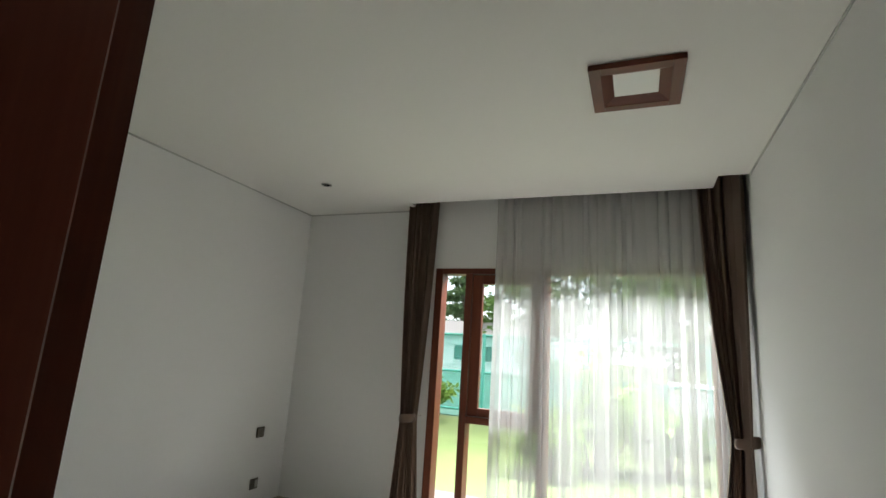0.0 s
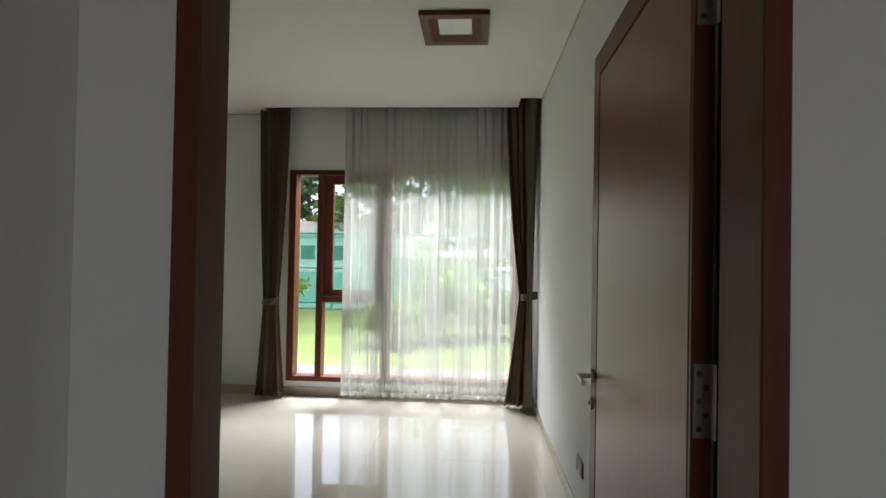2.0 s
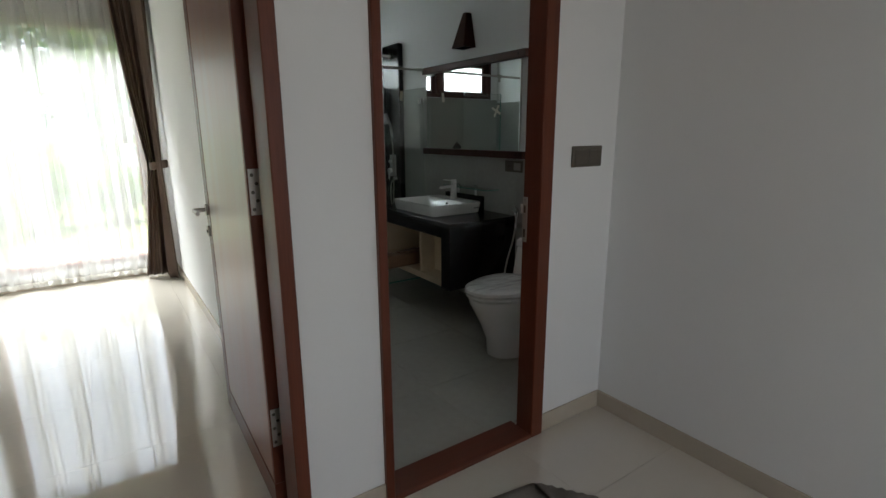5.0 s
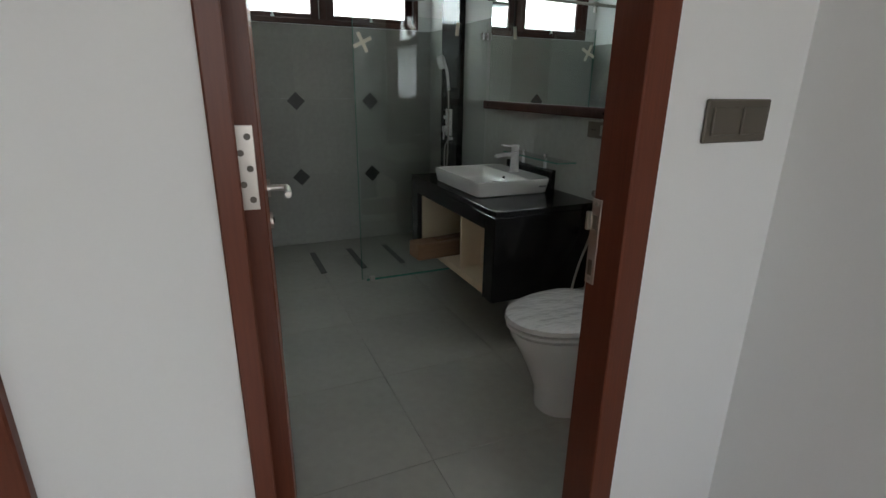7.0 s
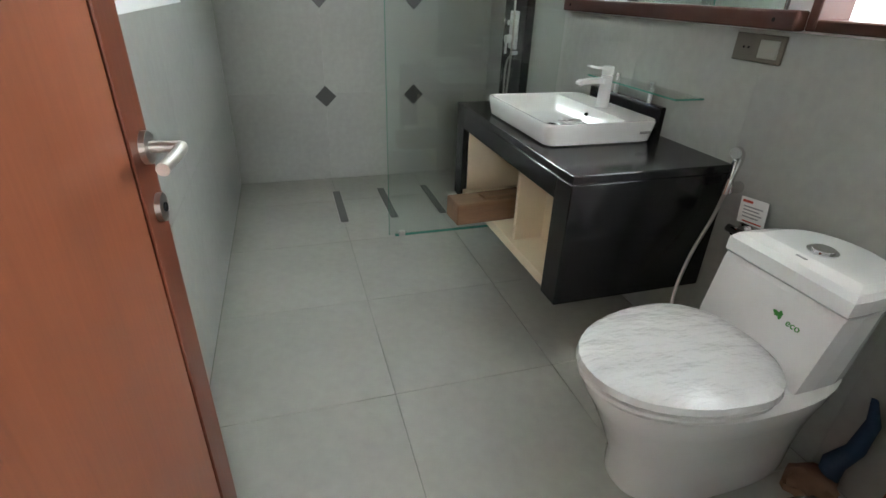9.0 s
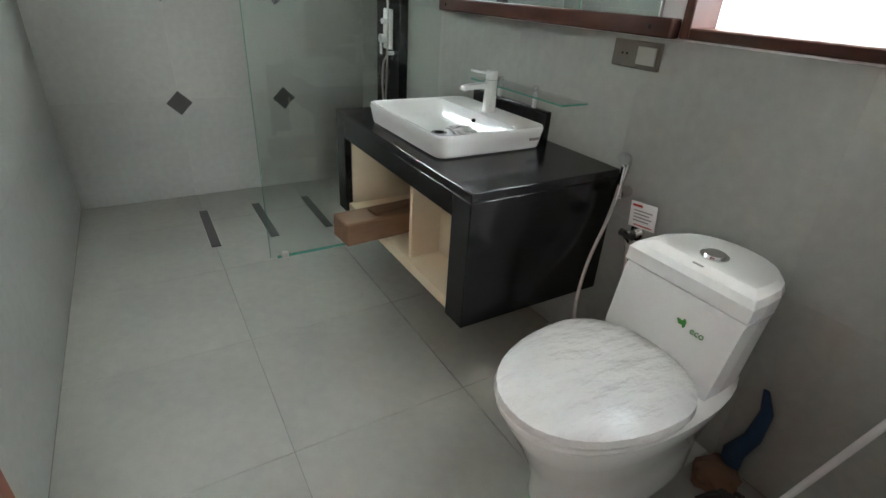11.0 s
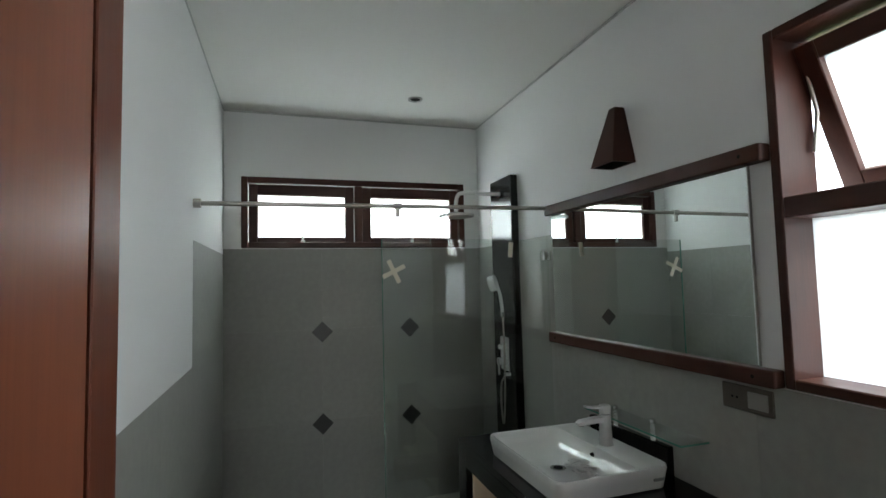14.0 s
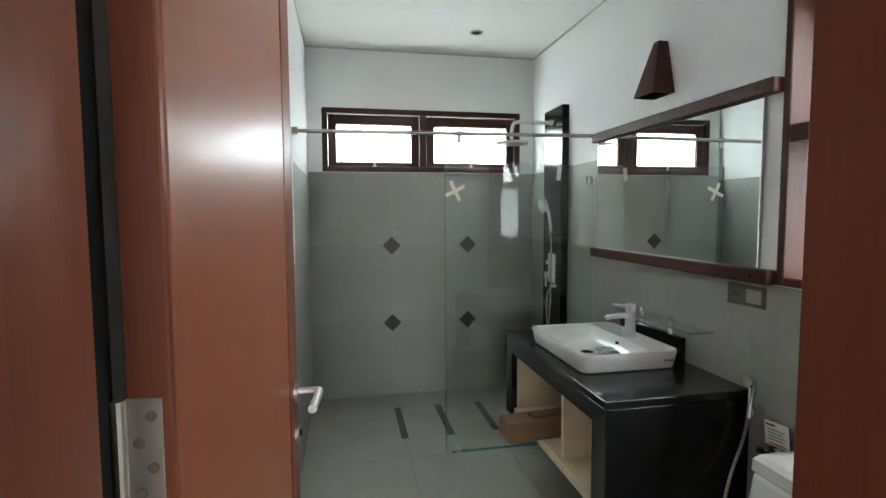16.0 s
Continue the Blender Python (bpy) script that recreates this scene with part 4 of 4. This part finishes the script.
    for a, dx in ((30, -0.045), (100, -0.04), (160, -0.05)):
        bm = loft([[(math.cos(q) * 0.012, math.sin(q) * 0.005, z) for q in (2 * math.pi * k / 12 for k in range(12))] for z in (0.0032, 0.0042)])
        bm.transform(tilt @ pose(dx, 0.014, 0, 0, 0, a))
        part("leaf_mark", bm, GREENINK, t)
    # angle valve with its hose, hand spray and hanging card
    a = thing("angle_valve", (0, 1.12, 0.57), "small chrome angle valve on the grey wall", "valve")
    part("body", disc_bar((-0.005, 1.107, 0.572), (-0.06, 1.107, 0.572), 0.014, 16), CHROME, a)
    part("rose", disc_bar((-0.004, 1.107, 0.572), (-0.012, 1.107, 0.572), 0.027, 20), CHROME, a)
    part("handle", disc_bar((-0.05, 1.137, 0.572), (-0.05, 1.087, 0.572), 0.013, 14), DARKT, a)
    part("hose", tube(arc_path([(-0.05, 1.107, 0.562), (-0.05, 1.09, 0.5), (-0.06, 1.03, 0.42), (-0.05, 0.96, 0.36)], 6), 0.006, 8), DARK, a, smooth=True)
    s = thing("bidet_spray", (0, 1.185, 0.69), "chrome bidet spray hanging in its wall holder", "spray")
    part("holder", disc_bar((-0.004, 1.183, 0.692), (-0.05, 1.183, 0.692), 0.02, 18), CHROME, s)
    part("handle", tube(arc_path([(-0.055, 1.185, 0.672), (-0.05, 1.185, 0.725), (-0.045, 1.18, 0.775), (-0.055, 1.17, 0.81), (-0.085, 1.158, 0.822)], 6), 0.013, 12), CHROME, s, smooth=True)
    part("nozzle", disc_bar((-0.082, 1.158, 0.822), (-0.098, 1.152, 0.821), 0.018, 18), CHROME, s)
    part("trigger", box(-0.078, -0.068, 1.16, 1.175, 0.73, 0.795, 0.003), CHROME, s)
    part("hose", tube(arc_path([(-0.055, 1.185, 0.672), (-0.07, 1.19, 0.58), (-0.13, 1.18, 0.44), (-0.2, 1.13, 0.3), (-0.22, 1.06, 0.16), (-0.17, 1.01, 0.12), (-0.1, 1.03, 0.3), (-0.055, 1.09, 0.5), (-0.05, 1.107, 0.555)], 8), 0.006, 8), STEEL, s, "grey braided hose", smooth=True)
    c = thing("card", (-0.06, 1.08, 0.62), "white printed card hanging on the valve", "card")
    m = pose(-0.03, 1.085, 0.645, -6, 0, 0)

    def cb(n, mat, y0, y1, z0, z1, x=0.0):
        bm = box(x - 0.0006, x + 0.0006, y0, y1, z0, z1)
        bm.transform(m)
        part(n, bm, mat, c)
    cb("sheet", CARD, -0.05, 0.05, -0.042, 0.042)
    cb("print_bar", REDINK, 0.005, 0.042, 0.026, 0.034, -0.001)
    for i in range(4):
        cb("print_bar", GREYINK, -0.035 + 0.01 * (i % 2), 0.035, 0.012 - i * 0.011, 0.016 - i * 0.011, -0.001)
    cb("print_bar", REDINK, -0.04, 0.03, -0.036, -0.032, -0.001)


toilet()


def floor_clutter():
    b = thing("blue_cloth", (-0.1, 0.55, 0), "blue and brown cloths stuffed beside the toilet", "cloth")
    bm = loft([[(-0.045 + 0.03 * math.cos(a) * w + 0.02 * z, 0.56 + 0.035 * math.sin(a) * w + 0.02 * math.sin(z * 20), z) for a in (2 * math.pi * k / 14 for k in range(14))] for z, w in ((0.04, 0.8), (0.1, 0.85), (0.18, 0.65), (0.28, 0.5), (0.34, 0.25))])
    part("cloth", bm, BLUE, b, smooth=True)
    bm = bmesh.new()
    bmesh.ops.create_icosphere(bm, subdivisions=3, radius=1.0)
    for v in bm.verts:
        n = noise.noise(v.co * 2.5) * 0.35 + noise.noise(v.co * 7) * 0.15
        v.co = Vector((v.co.x * 0.075, v.co.y * 0.06, v.co.z * 0.034)) * (1 + n) + Vector((-0.1, 0.575, 0.036))
    part("brown_cloth", bm, RUST, b, "brown cloth on the floor", smooth=True)
    m = thing("mop", (-0.15, 0.46, 0), "grey string mop with a pale pole lying by the wall", "mop")
    rnd = random.Random(5)
    bm = bmesh.new()
    for i in range(110):
        a = rnd.uniform(0, 2 * math.pi)
        r = rnd.uniform(0.06, 0.13)
        c = Vector((-0.2, 0.47, 0.03))
        pts = [c + Vector((rnd.uniform(-0.02, 0.02), rnd.uniform(-0.02, 0.02), 0.02)),
               c + Vector((math.cos(a) * r * 0.6, math.sin(a) * r * 0.5, rnd.uniform(0.01, 0.035))),
               c + Vector((math.cos(a + 0.3) * r, math.sin(a + 0.3) * r * 0.75, rnd.uniform(-0.022, -0.01)))]
        tube(arc_path(pts, 3), 0.005, 5, bm)
    tagged(part("mop_head", bm, STRAND, m), kind="stuff")
    part("socket", tube([(-0.19, 0.46, 0.03), (-0.12, 0.42, 0.09)], 0.018, 12), DARK, m)
    part("pole", tube([(-0.125, 0.423, 0.085), (-0.02, 0.2, 1.0)], 0.009, 12), SATIN, m, "pale wooden pole", smooth=True)


floor_clutter()


def spot(x, y, h, label):
    s = thing("ceiling_spot", (x, y, h), label, "lamp", "small ceiling spots")
    bm = loft([[(x + math.cos(a) * r, y + math.sin(a) * r, z) for a in (2 * math.pi * k / 28 for k in range(28))] for r, z in ((0.045, h - 0.0005), (0.045, h - 0.006), (0.032, h - 0.006))], cap_top=False, cap_bot=False)
    part("trim_ring", bm, GREYP, s, smooth=False)
    part("dark_lens", disc_bar((x, y, h - 0.0005), (x, y, h - 0.004), 0.032, 24), DARK, s)


spot(-0.6, 3.01, BH, "small round recessed ceiling spot, switched off")
spot(-5.14, 3.31, RH, "small round recessed ceiling spot, switched off")


def ceiling_lamp():
    l = thing("ceiling_lamp", (-2.665, 2.266, RH), "square red-brown wooden ceiling lamp with white glass", "lamp")
    x0, x1, y0, y1 = -2.874, -2.458, 2.056, 2.477
    zt, zb, w = RH - 0.0005, RH - 0.03, 0.055
    part("frame_side", box(x0, x0 + w, y0, y1, zb, zt, 0.002), WOODY, l)
    part("frame_side", box(x1 - w, x1, y0, y1, zb, zt, 0.002), WOODY, l)
    part("frame_side", box(x0 + w, x1 - w, y0, y0 + w, zb, zt, 0.002), WOODX, l)
    part("frame_side", box(x0 + w, x1 - w, y1 - w, y1, zb, zt, 0.002), WOODX, l)
    a, b, c, d, q = x0 + w, x1 - w, y0 + w, y1 - w, 0.05
    bm = bmesh.new()
    o = [bm.verts.new(p) for p in ((a, c, zb + 0.003), (b, c, zb + 0.003), (b, d, zb + 0.003), (a, d, zb + 0.003))]
    i = [bm.verts.new(p) for p in ((a + q, c + q, zt - 0.003), (b - q, c + q, zt - 0.003), (b - q, d - q, zt - 0.003), (a + q, d - q, zt - 0.003))]
    for k in range(4):
        bm.faces.new((o[k], o[(k + 1) % 4], i[(k + 1) % 4], i[k]))
    part("splay", bm, WOODX, l, "sloping inner wood")
    part("diffuser", box(a + q, b - q, c + q, d - q, zt - 0.003, zt - 0.001), DIFF, l, "white glass diffuser")


ceiling_lamp()


def door_mat():
    r = thing("door_mat", (-1.5, -0.3, 0), "worn grey door mat with a folded corner", "mat")
    bm = bmesh.new()
    nx, ny = 26, 18
    g = []
    for j in range(ny + 1):
        row = []
        for i in range(nx + 1):
            u, v = i / nx, j / ny
            x, y = u * 0.72, v * 0.46
            z = 0.008 + 0.003 * noise.noise(Vector((x * 9, y * 9, 3)))
            k = x + y - 1.0
            if k > 0:   # the far corner turns over
                n = Vector((0.7071, 0.7071))
                s = k * 0.7071
                x, y = x - n.x * 2 * s, y - n.y * 2 * s
                z += 0.006 + min(s, 0.03) * 0.5
            row.append(bm.verts.new((x, y, z)))
        g.append(row)
    for a, b in zip(g, g[1:]):
        for i in range(nx):
            bm.faces.new((a[i], a[i + 1], b[i + 1], b[i]))
    bm.transform(pose(-1.84, -0.6, 0, 0, 0, -8))
    ob = part("cloth", bm, RUG, r, smooth=True)
    so = ob.modifiers.new("thick", "SOLIDIFY")
    so.thickness, so.offset = 0.007, -1


door_mat()


# ---------- outdoors ----------
structure("ground", box(-300, 300, 4.326, 400, -0.45, -0.12), LAWN, "lawn reaching to the far trees")
structure("ground_side", boxes((0.151, 60, -60, 4.325, -0.45, -0.12), (-60, 0.15, -60, -4.36, -0.45, -0.12)), PAVE, "plain ground beside the house")
structure("pavement", box(-12, 2, 4.33, 5.75, -0.12, -0.05, 0.01), PAVE, "grey paved strip along the house")
structure("tennis_court", box(-24, 14, 12.9, 40, -0.12, -0.1), COURT, "green court behind the fence")


def leaf_cloud(bm, centre, size, count, leaf, rnd, droop=0.3):
    """Many small pointed leaves scattered through an uneven clump."""
    for _ in range(count):
        d = Vector((rnd.gauss(0, 1), rnd.gauss(0, 1), rnd.gauss(0, 1))).normalized() * rnd.uniform(0.35, 1.0)
        p = Vector(centre) + Vector((d.x * size[0], d.y * size[1], d.z * size[2]))
        a = Vector((rnd.gauss(0, 1), rnd.gauss(0, 1), rnd.gauss(-droop, 0.6))).normalized()
        b = a.orthogonal().normalized()
        b.rotate(Matrix.Rotation(rnd.uniform(0, 6.28), 3, a))
        l = leaf * rnd.uniform(0.6, 1.3)
        w = l * 0.22
        v = [bm.verts.new(q) for q in (p, p + a * l * 0.5 + b * w, p + a * l, p + a * l * 0.5 - b * w)]
        bm.faces.new(v)


def crown_mesh(name, bm, mat, parent):
    me = bpy.data.meshes.new(name)
    bm.to_mesh(me)
    bm.free()
    me.materials.append(mat)
    ob = new(name, me)
    ob.parent = parent
    ob.matrix_parent_inverse = world_of(parent).inverted()
    return ob


def tree(x, y, h, spread, mat, leaf, count, seed, label, start=0.35, conifer=False):
    rnd = random.Random(seed)
    t = thing("tree", (x, y, -0.12), label, "tree", "trees beyond the court")
    bm = tube([(x, y, -0.2), (x + rnd.uniform(-0.1, 0.1), y, h * 0.35), (x + rnd.uniform(-0.3, 0.3), y, h * 0.8)], 0.2, 9, radii=[h * 0.028, h * 0.02, h * 0.007])
    tips = []
    n = 16
    for i in range(n):
        f = start + (0.95 - start) * i / n
        a = i * 2.4 + rnd.uniform(-0.4, 0.4)
        r = spread * ((1.05 - f) / (1 - start) if conifer else math.sin(math.pi * min(0.25 + (f - start) / (1 - start) * 0.7, 1))) * rnd.uniform(0.6, 1.05)
        e = Vector((x + math.cos(a) * r, y + math.sin(a) * r, h * f + (0.0 if conifer else rnd.uniform(0, h * 0.08))))
        tube([(x, y, h * (f - 0.08)), (x + math.cos(a) * r * 0.5, y + math.sin(a) * r * 0.5, e.z - 0.03 * h), e], 0.05, 5, bm, radii=[h * 0.008, h * 0.005, h * 0.002])
        tips.append((e, r))
        tips.append((Vector((x + math.cos(a) * r * 0.55, y + math.sin(a) * r * 0.55, e.z)), r * 0.7))
    part("trunk", bm, BARK, t)
    bm = bmesh.new()
    for e, r in tips:
        s = max(0.5, spread * 0.34) * rnd.uniform(0.7, 1.15)
        leaf_cloud(bm, e, (s, s, s * (0.35 if conifer else 0.6)), count // len(tips), leaf, rnd)
    crown_mesh("crown", bm, mat, t)
    return t


def shrub(x, y, h, w, mat, leaf, count, seed, label):
    rnd = random.Random(seed)
    t = thing("shrub", (x, y, -0.12), label, "shrub", "garden shrubs")
    bm = bmesh.new()
    tips = []
    for i in range(14):
        a = rnd.uniform(0, 6.28)
        r = w * rnd.uniform(0.15, 1.0)
        e = Vector((x + math.cos(a) * r, y + math.sin(a) * r * 0.7, -0.12 + h * rnd.uniform(0.45, 1.0) * (1.1 - 0.4 * r / w)))
        tube([(x + math.cos(a) * 0.08, y, -0.15), (x + math.cos(a) * r * 0.5, y + math.sin(a) * r * 0.4, e.z * 0.55), e], 0.02, 5, bm, radii=[0.022, 0.016, 0.006])
        tips += [e, e * 0.5 + Vector((x + math.cos(a) * r * 0.4, y, h * 0.35)) * 0.5]
    part("stems", bm, BARK, t)
    bm = bmesh.new()
    for e in tips:
        leaf_cloud(bm, e, (w * 0.33, w * 0.3, h * 0.17), count // len(tips), leaf, rnd)
    crown_mesh("leaves", bm, mat, t)


shrub(-3.25, 7.9, 1.7, 0.95, LEAF2, 0.2, 1500, 1, "leafy green garden shrub with long pointed leaves")
shrub(-3.95, 7.3, 0.95, 0.45, LEAF2, 0.17, 500, 2, "small leafy green garden shrub")
shrub(-2.3, 8.4, 1.1, 0.6, LEAF1, 0.18, 1000, 3, "leafy green garden shrub")
shrub(-7.5, 11.6, 1.1, 0.75, LEAF2, 0.16, 1500, 4, "bright green rounded garden shrub")
shrub(-8.9, 12.0, 0.95, 0.7, LEAF1, 0.16, 1100, 5, "bright green rounded garden shrub")
shrub(-0.6, 11.9, 0.8, 0.8, LEAF1, 0.16, 1100, 6, "low green garden shrub")
k = 0
for x, y, h, sp, mat, con in ((-18.5, 46, 11, 3.0, LEAF3, True), (-24, 50, 13, 4.2, LEAF3, True), (-13.5, 44, 10, 3.6, LEAF1, False), (-7.5, 43, 12, 4.6, LEAF1, False), (-2, 42, 13, 5.0, LEAF3, False), (4.5, 44, 12, 4.8, LEAF1, False),
                              (10.5, 46, 12, 4.6, LEAF3, False), (-30, 48, 10, 4.2, LEAF1, False), (17, 48, 12, 4.8, LEAF1, False), (-1.0, 30, 8, 3.0, LEAF2, False), (3.6, 28, 6.5, 2.4, LEAF2, False)):
    k += 1
    tree(x, y, h, sp, mat, 0.55, 3600, 20 + k, "tall dark feathery conifer beyond the court" if con else "tall leafy green tree beyond the court", 0.2 if con else 0.22, con)


def court_fence():
    f = thing("court_fence", (-5, 12.6, -0.12), "tall green court fence with netting", "fence")
    for i in range(14):
        x = -22 + i * 2.6
        part("post", tube([(x, 12.6, -0.12), (x, 12.6, 2.04)], 0.045, 8), FENCEM, f)
    for z in (0.1, 1.05, 2.0):
        part("rail", tube([(-22, 12.6, z), (11.8, 12.6, z)], 0.03, 8), FENCEM, f)
    for i in range(13):
        x = -22 + i * 2.6
        if i in (5, 6):
            p = part("net", box(x + 0.05, x + 2.55, 12.595, 12.6, 0.1, 2.0), NET, f, "green windbreak netting")
        else:
            bm = bmesh.new()
            for q in range(9):
                add_box(bm, x + 0.25 + q * 0.26, x + 0.26 + q * 0.26, 12.597, 12.603, 0.1, 2.0)
            for q in range(7):
                add_box(bm, x + 0.05, x + 2.55, 12.596, 12.604, 0.25 + q * 0.27, 0.26 + q * 0.27)
            part("wire_net", bm, FENCEM, f)


court_fence()


def far_house(x0, x1, y0, y1, h, label, mat, low=False):
    b = thing("house", ((x0 + x1) / 2, y0, -0.12), label, "house", "houses beyond the court")
    part("wall", box(x0, x1, y0, y1, -0.12, h), mat, b)
    if low:
        part("roof", box(x0 - 0.06, x1 + 0.06, y0 - 0.06, y1 + 0.06, h, h + 0.07, 0.01), mat, b)
        return
    part("roof", loft([[(x0 - 0.5, y0 - 0.5, h), (x1 + 0.5, y0 - 0.5, h), (x1 + 0.5, y1 + 0.5, h), (x0 - 0.5, y1 + 0.5, h)], [(x0 + 2, (y0 + y1) / 2 - 0.2, h + 1.4), (x1 - 2, (y0 + y1) / 2 - 0.2, h + 1.4), (x1 - 2, (y0 + y1) / 2 + 0.2, h + 1.4), (x0 + 2, (y0 + y1) / 2 + 0.2, h + 1.4)]]), ROOFM, b)
    n = int((x1 - x0) / 2.6)
    for i in range(n):
        x = x0 + 1.0 + i * 2.6
        w = part("window", box(x, x + 1.2, y0 - 0.04, y0 - 0.001, 0.9, 2.1), DARKT, b)
        part("sill", box(x - 0.08, x + 1.28, y0 - 0.12, y0 - 0.001, 0.8, 0.9), mat, w)


far_house(-26, -10, 40.5, 46, 2.9, "long low white house with dark windows", WHITE)
far_house(-1.85, 3.4, 13.3, 15.5, 1.02, "low white garden building behind the fence", WHITE, True)


# ---------- tiles of floors and walls ----------
_tile_meshes = {}


def tile(parent, axis, u0, u1, v0, v1, at, proud, mat, gap=0.0004, hole=None):
    """One tile; axis is the way its face looks: z (floor), y- (back wall), x- and x+ (side walls)."""
    w, h = u1 - u0 - gap, v1 - v0 - gap
    key = (axis, round(w, 3), round(h, 3), round(proud, 4), mat.name)
    if key not in _tile_meshes:
        bm = bmesh.new()
        dims = {"z": (w, h, proud), "y": (w, proud, h), "x": (proud, w, h)}[axis[0]]
        b = 0.0003
        add_box(bm, -dims[0] / 2, dims[0] / 2, -dims[1] / 2, dims[1] / 2, -dims[2] / 2, dims[2] / 2, b)
        me = bpy.data.meshes.new("tile")
        bm.to_mesh(me)
        bm.free()
        me.materials.append(mat)
        _tile_meshes[key] = me
    c = ((u0 + u1) / 2, (v0 + v1) / 2)
    loc = {"z": (c[0], c[1], at + proud / 2), "y": (c[0], at - proud / 2, c[1]), "x": (at + proud / 2 * (1 if axis == "x+" else -1), c[0], c[1])}[axis[0]]
    ob = new("tile", _tile_meshes[key])
    ob.location = loc
    ob.parent = parent
    return ob


def cuts(a, b, first, step):
    out, x = [a], first
    while x < b - 0.02:
        if x > a + 0.02:
            out.append(x)
        x += step
    return out + [b]


def tiled(parent, axis, u, v, at, proud, mat, skip=None, gap=0.0004):
    for a, b in zip(u, u[1:]):
        for c, d in zip(v, v[1:]):
            if skip is None or not skip((a + b) / 2, (c + d) / 2):
                tile(parent, axis, a, b, c, d, at, proud, mat, gap)


# bathroom floor and walls: 60 cm grey tiles
tiled(floor_bath, "z", cuts(BX0 + 0.005, -0.005, -1.752, 0.6), cuts(0.14, BY1 - 0.005, 0.052, 0.6), -0.005, 0.005, FLOORG, gap=0.0022)
tiled(wall_shower, "y-", cuts(BX0 + 0.004, -0.004, -1.75, 0.6), cuts(0.0, 1.74, 0.0, 0.6), BY1, 0.004, SLATE)
tiled(wall_between, "x+", cuts(2.402, BY1 - 0.004, 2.442, 0.6), cuts(0.0, 1.705, 0.0, 0.6), BX0, 0.004, SLATE)
tiled(wall_between, "x+", cuts(0.145, 2.402, 0.042, 0.6), cuts(0.0, 1.162, 0.0, 0.6), BX0, 0.004, SLATE)
tiled(wall_mirror, "x-", cuts(2.42, BY1 - 0.004, 2.442, 0.6), cuts(0.0, 1.74, 0.0, 0.6), 0.0, 0.004, SLATE)
tiled(wall_mirror, "x-", cuts(0.145, 2.42, 0.042, 0.6), cuts(0.0, 1.162, 0.0, 0.6), 0.0, 0.004, SLATE)
for x in (-1.15, -0.547):
    for z in (0.577, 1.181):
        s = 0.07
        bm = loft([[(x + dx * s, BY1 - 0.0035, z + dz * s) for dx, dz in ((-1, 0), (0, -1), (1, 0), (0, 1))], [(x + dx * (s - 0.001), BY1 - 0.0052, z + dz * (s - 0.001)) for dx, dz in ((-1, 0), (0, -1), (1, 0), (0, 1))]])
        part("inset_tile", bm, DARKT, wall_shower, "dark diamond inset tile")
# polished cream floor of bedroom and hall
tiled(floor_main, "z", cuts(RX0, RX1, -5.66, 0.6), cuts(0.14, RY1, 0.32, 0.6), -0.005, 0.005, CREAMT, gap=0.0007)
tiled(floor_main, "z", cuts(HX0, HX1, -2.92, 0.6), cuts(HY0, 0.02, -4.0, 0.6), -0.005, 0.005, CREAMT, gap=0.0007)
tiled(floor_main, "z", [-2.992, -2.076], [0.02, 0.14], -0.005, 0.005, CREAMT)
